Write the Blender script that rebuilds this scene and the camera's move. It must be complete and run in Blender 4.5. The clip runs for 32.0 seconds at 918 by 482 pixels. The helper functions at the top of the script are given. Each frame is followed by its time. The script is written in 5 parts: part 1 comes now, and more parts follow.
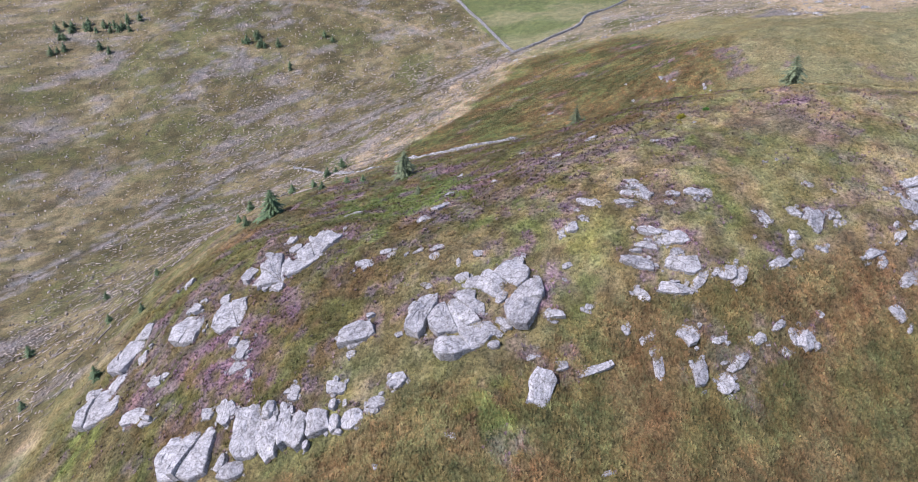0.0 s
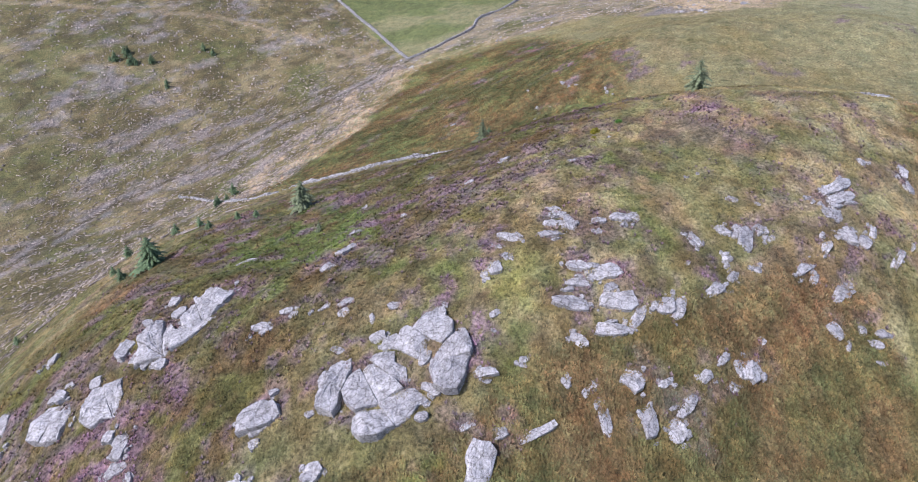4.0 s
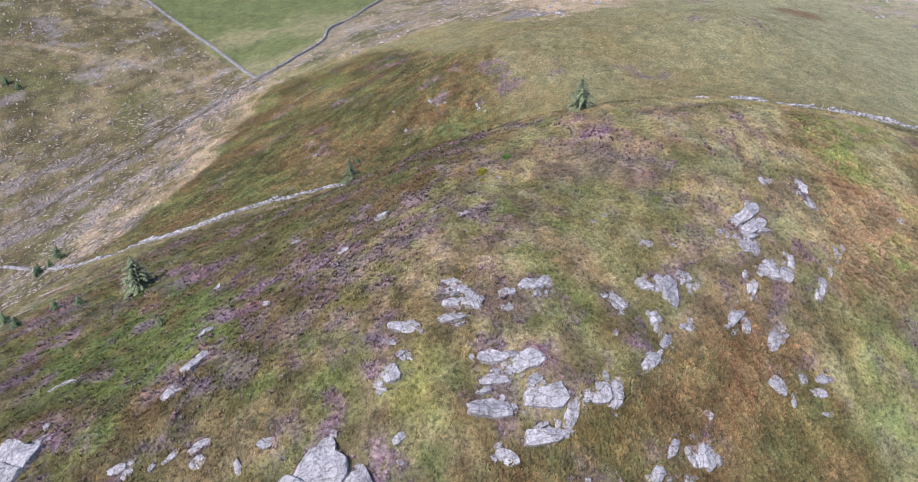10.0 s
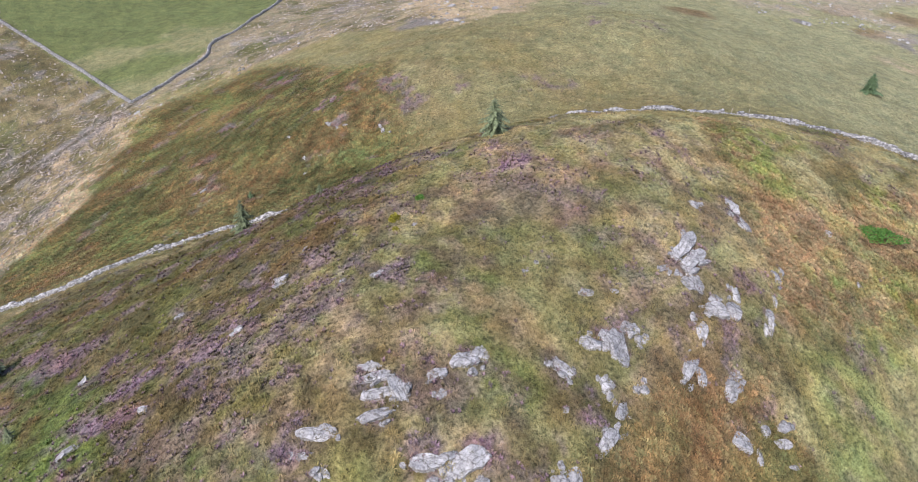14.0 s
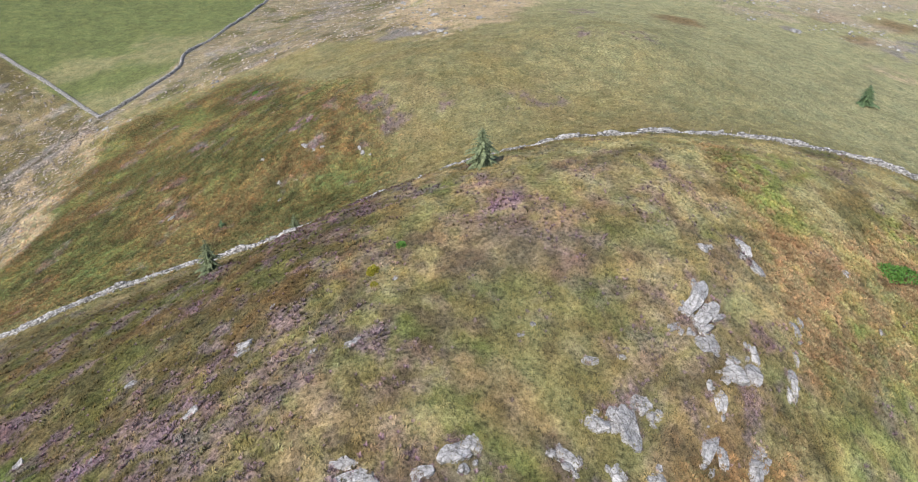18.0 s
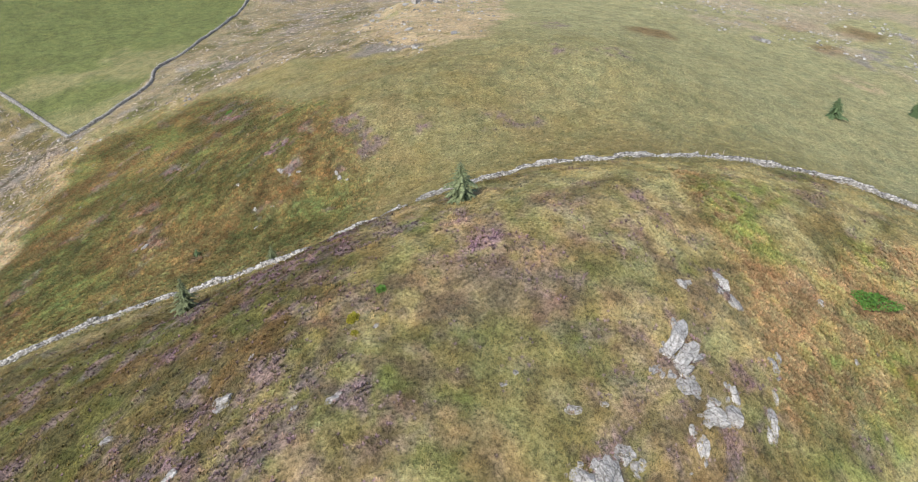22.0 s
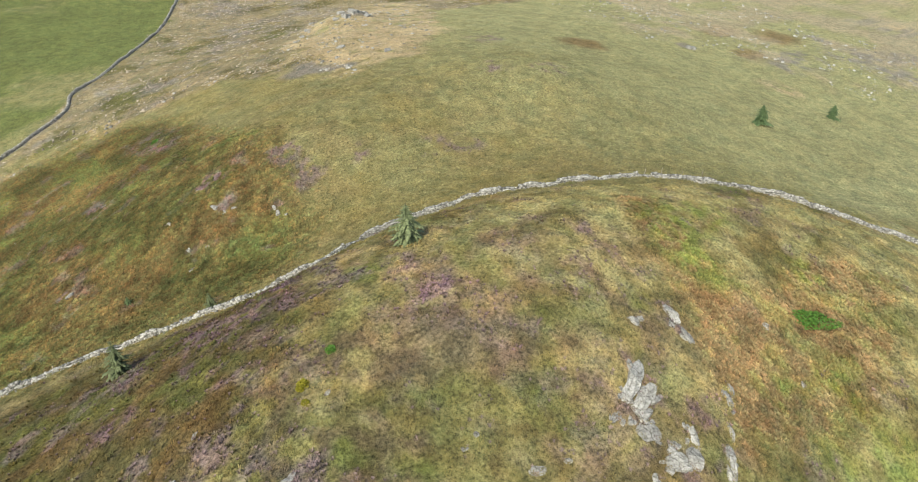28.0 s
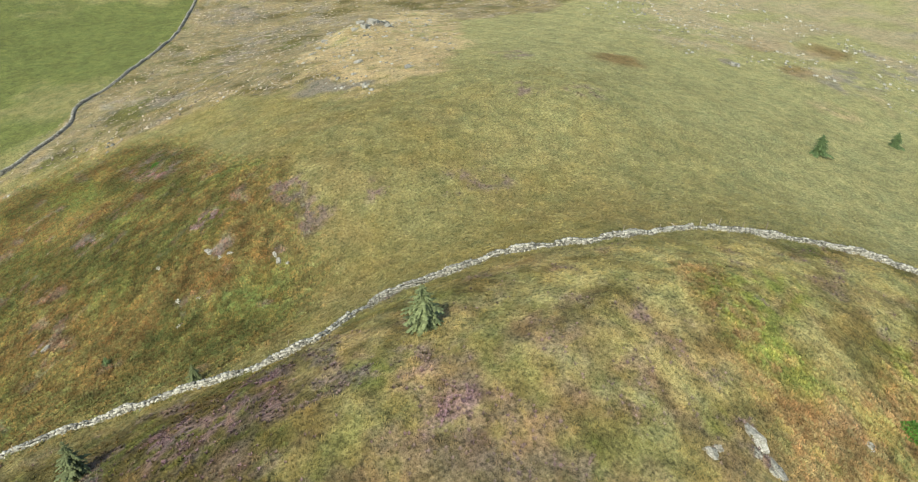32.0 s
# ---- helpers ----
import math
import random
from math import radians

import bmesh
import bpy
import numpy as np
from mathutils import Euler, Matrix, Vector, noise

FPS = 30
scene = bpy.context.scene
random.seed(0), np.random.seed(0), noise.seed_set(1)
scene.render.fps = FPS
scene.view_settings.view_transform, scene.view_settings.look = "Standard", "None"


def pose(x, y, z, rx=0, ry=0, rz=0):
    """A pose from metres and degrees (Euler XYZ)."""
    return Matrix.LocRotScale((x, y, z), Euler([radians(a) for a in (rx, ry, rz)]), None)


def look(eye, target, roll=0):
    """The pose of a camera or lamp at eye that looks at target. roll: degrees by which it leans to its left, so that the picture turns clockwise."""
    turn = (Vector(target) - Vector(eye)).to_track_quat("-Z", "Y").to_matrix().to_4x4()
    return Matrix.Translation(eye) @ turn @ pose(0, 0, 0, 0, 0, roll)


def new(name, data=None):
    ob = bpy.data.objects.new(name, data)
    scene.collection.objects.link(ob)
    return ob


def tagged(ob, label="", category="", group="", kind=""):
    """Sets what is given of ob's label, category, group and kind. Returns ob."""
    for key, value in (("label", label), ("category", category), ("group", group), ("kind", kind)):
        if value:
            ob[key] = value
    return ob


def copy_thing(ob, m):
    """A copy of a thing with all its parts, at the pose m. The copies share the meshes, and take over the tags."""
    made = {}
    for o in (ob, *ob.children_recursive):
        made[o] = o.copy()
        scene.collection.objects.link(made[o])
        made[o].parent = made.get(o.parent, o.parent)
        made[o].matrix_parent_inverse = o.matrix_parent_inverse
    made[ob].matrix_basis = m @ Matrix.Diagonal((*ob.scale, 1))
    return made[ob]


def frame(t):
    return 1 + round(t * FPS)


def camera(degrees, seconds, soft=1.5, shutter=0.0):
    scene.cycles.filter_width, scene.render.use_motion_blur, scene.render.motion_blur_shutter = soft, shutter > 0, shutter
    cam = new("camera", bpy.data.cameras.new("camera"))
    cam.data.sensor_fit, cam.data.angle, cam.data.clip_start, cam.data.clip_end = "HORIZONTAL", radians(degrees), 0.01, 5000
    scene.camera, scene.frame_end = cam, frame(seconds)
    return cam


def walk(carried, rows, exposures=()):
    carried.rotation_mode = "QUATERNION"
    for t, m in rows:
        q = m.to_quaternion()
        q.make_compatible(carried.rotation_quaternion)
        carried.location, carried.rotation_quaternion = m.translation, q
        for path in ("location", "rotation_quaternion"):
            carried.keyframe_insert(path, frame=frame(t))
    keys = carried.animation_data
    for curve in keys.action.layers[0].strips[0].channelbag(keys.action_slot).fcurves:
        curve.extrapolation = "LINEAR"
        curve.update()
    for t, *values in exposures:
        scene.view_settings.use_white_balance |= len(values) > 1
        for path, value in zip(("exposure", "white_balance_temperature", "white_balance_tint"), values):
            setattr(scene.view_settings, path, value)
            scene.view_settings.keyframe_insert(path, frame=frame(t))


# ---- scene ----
cam = camera(71.9, 32.0, soft=1.0)
METRES, EYE, TILT, LEAN, TURN = 75.0, 40.0, -30.7, 0.0, 0.0
ROWS = [
    (0.0, 0.0, 0.0, 0.0, 0.0, 0.0, 0.0),
    (0.5, -0.0013, 0.0151, 0.0087, -1.09, 0.0, 0.65),
    (1.0, -0.0021, 0.0306, 0.0174, -2.08, -0.01, 1.26),
    (1.5, -0.0028, 0.0461, 0.0263, -3.07, -0.05, 1.84),
    (2.0, -0.0029, 0.0615, 0.0357, -4.03, -0.09, 2.42),
    (2.5, -0.0022, 0.077, 0.0449, -5.04, -0.13, 2.97),
    (3.0, -0.0013, 0.0915, 0.0539, -6.07, -0.2, 3.58),
    (3.5, -0.0002, 0.1057, 0.0625, -7.18, -0.26, 4.19),
    (5.5, 0.0077, 0.1651, 0.0995, -11.41, -0.67, 6.7),
    (6.0, 0.0104, 0.1801, 0.1086, -12.44, -0.8, 7.31),
    (6.5, 0.0135, 0.1954, 0.1177, -13.43, -0.93, 7.87),
    (7.0, 0.0168, 0.2108, 0.1271, -14.22, -1.05, 8.33),
    (7.5, 0.0206, 0.2266, 0.1366, -14.92, -1.15, 8.74),
    (8.0, 0.0249, 0.2421, 0.1459, -15.7, -1.28, 9.18),
    (8.5, 0.029, 0.2578, 0.1553, -16.63, -1.43, 9.69),
    (9.0, 0.0338, 0.2734, 0.1646, -17.69, -1.61, 10.29),
    (9.5, 0.0389, 0.2887, 0.174, -18.69, -1.8, 10.85),
    (10.0, 0.0439, 0.304, 0.1832, -19.63, -1.98, 11.38),
    (10.5, 0.0498, 0.3195, 0.1923, -20.58, -2.16, 11.91),
    (11.0, 0.0563, 0.3346, 0.202, -21.4, -2.33, 12.34),
    (11.5, 0.0633, 0.3497, 0.2117, -22.21, -2.5, 12.8),
    (12.0, 0.0703, 0.3646, 0.2212, -23.03, -2.69, 13.21),
    (12.5, 0.0778, 0.3791, 0.2305, -24.16, -2.96, 13.79),
    (13.0, 0.0862, 0.3935, 0.2392, -25.55, -3.3, 14.49),
    (13.5, 0.095, 0.4078, 0.2477, -26.93, -3.63, 15.18),
    (14.0, 0.1041, 0.4212, 0.2565, -27.99, -3.92, 15.7),
    (14.5, 0.1134, 0.4345, 0.2653, -28.8, -4.13, 16.1),
    (16.5, 0.1476, 0.4821, 0.2966, -29.96, -4.42, 16.58),
    (17.0, 0.1547, 0.4909, 0.3038, -29.88, -4.38, 16.52),
    (17.5, 0.1611, 0.4981, 0.311, -29.6, -4.28, 16.4),
    (18.0, 0.1666, 0.5034, 0.3177, -29.41, -4.22, 16.29),
    (18.5, 0.171, 0.5067, 0.324, -29.27, -4.17, 16.22),
    (19.0, 0.1743, 0.5085, 0.33, -29.15, -4.13, 16.14),
    (19.5, 0.1768, 0.5083, 0.3362, -29.01, -4.08, 16.08),
    (20.0, 0.1786, 0.5073, 0.3431, -28.89, -4.03, 16.0),
    (20.5, 0.1798, 0.5064, 0.3501, -29.42, -4.16, 16.26),
    (21.0, 0.1811, 0.5055, 0.3573, -30.1, -4.33, 16.6),
    (21.5, 0.1823, 0.5045, 0.3649, -30.64, -4.48, 16.86),
    (22.0, 0.1835, 0.5038, 0.3724, -31.52, -4.72, 17.28),
    (22.5, 0.1849, 0.5029, 0.3801, -32.08, -4.88, 17.51),
    (23.0, 0.1867, 0.5014, 0.3876, -32.37, -4.96, 17.67),
    (23.5, 0.1885, 0.5005, 0.395, -32.74, -5.07, 17.82),
    (24.0, 0.1901, 0.4997, 0.4031, -33.37, -5.26, 18.14),
    (24.5, 0.192, 0.5, 0.4107, -34.1, -5.48, 18.46),
    (25.0, 0.1937, 0.5006, 0.4182, -35.06, -5.78, 18.9),
    (25.5, 0.1959, 0.5028, 0.4233, -36.45, -6.23, 19.52),
    (27.5, 0.2066, 0.5182, 0.4334, -37.81, -6.63, 20.12),
    (28.0, 0.2109, 0.5236, 0.4367, -37.3, -6.44, 19.89),
    (28.5, 0.2176, 0.5322, 0.4418, -36.91, -6.29, 19.7),
    (29.0, 0.2285, 0.5444, 0.4491, -36.56, -6.14, 19.55),
    (29.5, 0.243, 0.561, 0.4589, -36.25, -6.01, 19.41),
    (30.0, 0.2605, 0.5809, 0.4714, -36.02, -5.93, 19.3),
    (30.5, 0.281, 0.6032, 0.4849, -35.82, -5.86, 19.2),
    (31.0, 0.3029, 0.6269, 0.4992, -35.68, -5.81, 19.1),
    (31.5, 0.3267, 0.6518, 0.5139, -35.5, -5.73, 19.01),
    (32.0, 0.3506, 0.6769, 0.5295, -35.38, -5.66, 18.96),
]
EXPOSURES = [(0.0, 0.5, 5650, 27), (6.0, 0.48, 5600, 27), (13.0, 0.47, 5850, 23), (19.0, 0.46, 6250, 14), (25.0, 0.46, 6600, 10), (32.0, 0.45, 7300, -3)]
walk(cam, [(t, pose(0, 0, EYE, TILT, LEAN, TURN) @ pose(METRES * x, METRES * y, METRES * z, 90 + pitch, roll, yaw)) for t, x, y, z, yaw, pitch, roll in ROWS], EXPOSURES)

# ---------------------------------------------------------------- light
SUN_EL, SUN_AZ = 46.0, -113.0          # degrees; the sun stands to the left of the flight
world = bpy.data.worlds.new("sky")
scene.world = world
world.use_nodes = True
wn = world.node_tree.nodes
sky = wn.new("ShaderNodeTexSky")
sky.sky_type, sky.sun_disc = "NISHITA", False
sky.sun_elevation, sky.sun_rotation = radians(SUN_EL), radians(SUN_AZ)
sky.dust_density, sky.altitude = 2.0, 300.0
world.node_tree.links.new(sky.outputs[0], wn["Background"].inputs[0])
wn["Background"].inputs[1].default_value = 0.15
sun = new("sun", bpy.data.lights.new("sun", "SUN"))
sun.data.energy, sun.data.angle, sun.data.color = 4.0, radians(1.0), (1.0, 0.95, 0.87)
to_sun = Vector((math.sin(radians(SUN_AZ)) * math.cos(radians(SUN_EL)), math.cos(radians(SUN_AZ)) * math.cos(radians(SUN_EL)), math.sin(radians(SUN_EL))))
sun.matrix_world = look(to_sun * 300, (0, 0, 0))

# ---------------------------------------------------------------- helpers
rng = np.random.RandomState(7)
LATTICE = np.random.RandomState(3).rand(256, 256)


def vnoise(x, y, size, seed=0):
    """Smooth noise from 0 to 1, with lumps of the given size in metres."""
    u, v = np.asarray(x, float) / size + 37.7 * seed + 500, np.asarray(y, float) / size + 91.3 * seed + 500
    i, j = np.floor(u).astype(int), np.floor(v).astype(int)
    a, b = u - i, v - j
    a, b = a * a * (3 - 2 * a), b * b * (3 - 2 * b)
    i0, i1, j0, j1 = i % 256, (i + 1) % 256, j % 256, (j + 1) % 256
    return (LATTICE[i0, j0] * (1 - a) + LATTICE[i1, j0] * a) * (1 - b) + (LATTICE[i0, j1] * (1 - a) + LATTICE[i1, j1] * a) * b


def fbm(x, y, size, seed=0, octaves=3):
    total, gain, weight = 0.0, 1.0, 0.0
    for k in range(octaves):
        total = total + gain * vnoise(x, y, size / 2 ** k, seed + k)
        weight += gain
        gain *= 0.55
    return total / weight


def smooth(a, b, v):
    t = np.clip((v - a) / (b - a), 0, 1)
    return t * t * (3 - 2 * t)


def link(name, me, material, parent=None, label=""):
    if material is not None:
        me.materials.append(material)
    ob = new(name, me)
    if parent is not None:
        ob.parent = parent
    if label:
        ob["label"] = label
    return ob


def part(name, bm, material, parent, label=""):
    me = bpy.data.meshes.new(name)
    bm.to_mesh(me)
    bm.free()
    return link(name, me, material, parent, label)


def mesh_of(name, verts, faces, sides, colours=None):
    """A mesh from arrays: verts (n, 3), faces (m, sides)."""
    me = bpy.data.meshes.new(name)
    verts, faces = np.asarray(verts, np.float32), np.asarray(faces, np.int32)
    me.vertices.add(len(verts))
    me.vertices.foreach_set("co", verts.ravel())
    me.loops.add(faces.size)
    me.loops.foreach_set("vertex_index", faces.ravel())
    me.polygons.add(len(faces))
    me.polygons.foreach_set("loop_start", np.arange(0, faces.size, sides, dtype=np.int32))
    me.update(calc_edges=True)
    if colours is not None:
        layer = me.color_attributes.new("cover", "FLOAT_COLOR", "POINT")
        layer.data.foreach_set("color", np.c_[colours, np.ones(len(colours))].astype(np.float32).ravel())
    return me


# ---------------------------------------------------------------- the lie of the land
BASE = (-35.2, 0.0, 8.0)
BROAD = [-0.2, -3.0, -7.9, -5.8, 1.0, 2.1, 0.4, -0.5, -2.0, -9.4, -2.8, 23.4, 7.1, -8.1, 1.7, -1.4, -5.9, -12.9, -18.9, -2.1, 19.7, -0.5, 4.1, -2.9, -10.8, -4.7, -12.5, -18.9, 11.5, 4.7, 4.0, 1.6, -5.7, -0.2, 6.0, 0.9, -9.5, -5.2, 0.3, 2.9, 4.8, 1.9, -0.0, -2.5, -1.3, 4.4, 1.1, 0.5]
FINE = [-1.9, -0.8, -0.5, -0.8, -7.4, -6.7, -2.8, -0.3, 0.0, -0.8, -3.8, 0.7, 2.5, 4.7, 1.9, 4.0, -2.4, -0.7, 1.5, -0.6, -1.5, 5.4, 2.6, 2.8, 1.9, 2.3, -1.6, 0.6, 2.5, 0.0, 0.4, 4.3, 0.9, 1.4, 2.4, 2.8, 4.1, 2.8, -0.1, -1.4, 1.2, 3.4, -0.2, 1.3, 4.6, 4.3, -0.0, -1.5, -1.2, -1.8, 1.7, 4.3, 1.3, 2.7, -5.7, -8.3, -4.2, -3.1, 0.2, -0.1, -0.8, 1.5, -0.4, -0.8, -2.1, 4.7, 4.8, 0.3, 1.3, 1.1]
BROAD_AT = [(x, y) for y in range(-50, 451, 100) for x in range(-300, 401, 100)]
FINE_AT = [(x, y) for y in range(32, 159, 21) for x in range(-64, 153, 24)]

SMALL = [-0, -0.3, -0.6, 0.2, -1.1, -0.1, -0.5, -0.4, 0.1, 0, -0.2, -0.6, -1.2, -0.6, -0.8, 1.3, -0.1, 0, -0.1, 0.3, -0.1, 0.4, 0.4, -0.5, 0.4, 0.1, -1.3, 0.7, -1.1, 0.4, 0.1, 0.3, -0.1, 0, 0.1, 0.3, -1.4, -0.2, -0.2, 0.6, -0, -0.3, -1.1, -0.6, -0.9, -0.1, -0.1, -0, 0.5, 0.3]
SMALL_AT = [(x, y) for y in range(48, 101, 13) for x in range(-46, 90, 15)]

KNOLLS = [(156, 278, 9, 4.5), (139, 158, 12, 1.5), (56, 205, 8, 1.2), (52, 161, 5, 0.8), (120, 235, 9, 1.0),
          (32, 117.5, 4, 0.4), (38, 116.5, 4, 0.5), (44, 115.5, 4, 0.5), (50, 114.5, 4, 0.5), (56, 113.5, 4, 0.45), (62, 112, 4, 0.4), (69, 109.5, 4, 0.3)]   # x, y, width, height
WIDE, CLOSE, TIGHT = (np.array([(*p, h) for p, h in zip(at, size)]) for at, size in ((BROAD_AT, BROAD), (FINE_AT, FINE), (SMALL_AT, SMALL)))


def land(x, y):
    """The height of the smooth hill at x, y (arrays)."""
    x, y = np.asarray(x, float), np.asarray(y, float)
    extra = sum(h * np.exp(-((x - cx) ** 2 + (y - cy) ** 2) / (2 * w * w)) for cx, cy, w, h in KNOLLS)
    if x.size < 200:
        wide = np.exp(-((x[..., None] - WIDE[:, 0]) ** 2 + (y[..., None] - WIDE[:, 1]) ** 2) / (2 * 85.0 ** 2)) @ WIDE[:, 2]
        close = np.exp(-((x[..., None] - CLOSE[:, 0]) ** 2 + (y[..., None] - CLOSE[:, 1]) ** 2) / (2 * 21.0 ** 2)) @ CLOSE[:, 2]
        tight = np.exp(-((x[..., None] - TIGHT[:, 0]) ** 2 + (y[..., None] - TIGHT[:, 1]) ** 2) / (2 * 10.5 ** 2)) @ TIGHT[:, 2]
        return BASE[0] + BASE[1] * x / 100 + BASE[2] * y / 100 + wide + close + tight + extra
    z = BASE[0] + BASE[1] * x / 100 + BASE[2] * y / 100 + extra
    for (cx, cy), h in zip(BROAD_AT, BROAD):
        z = z + h * np.exp(-((x - cx) ** 2 + (y - cy) ** 2) / (2 * 85.0 ** 2))
    for places, wide in ((CLOSE, 21.0), (TIGHT, 10.5)):
        sel = (np.abs(x - 44) < 108 + 5 * wide) & (np.abs(y - 95) < 64 + 5 * wide)
        sx, sy, add = x[sel], y[sel], 0.0
        for cx, cy, h in places:
            add = add + h * np.exp(-((sx - cx) ** 2 + (sy - cy) ** 2) / (2 * wide * wide))
        z[sel] += add
    return z


def near_ridge(x, y):
    """1 where the camera passes near, 0 on the slopes beyond."""
    x, y = np.asarray(x, float), np.asarray(y, float)
    return smooth(-62, -54, x) * smooth(142, 132, x) * smooth(30, 38, y) * smooth(204, 190, y)


def height(x, y):
    """The ground's height with hummocks and tussocks."""
    near = 1 / (1 + (np.hypot(np.asarray(x) - 40, np.asarray(y) - 100) / 260) ** 4)
    bumps = (fbm(x, y, 7.0, 11, 3) - 0.5) * 1.0 + (fbm(x, y, 1.8, 21, 2) - 0.5) * 0.55 * near_ridge(x, y)
    return land(x, y) + bumps * (0.35 + 0.65 * near)


def z_at(x, y):
    return float(height(np.array([x]), np.array([y]))[0])


def slope_at(x, y, d=1.5):
    n = Vector((float(land(x - d, y) - land(x + d, y)) / (2 * d), float(land(x, y - d) - land(x, y + d)) / (2 * d), 1.0))
    return n.normalized()


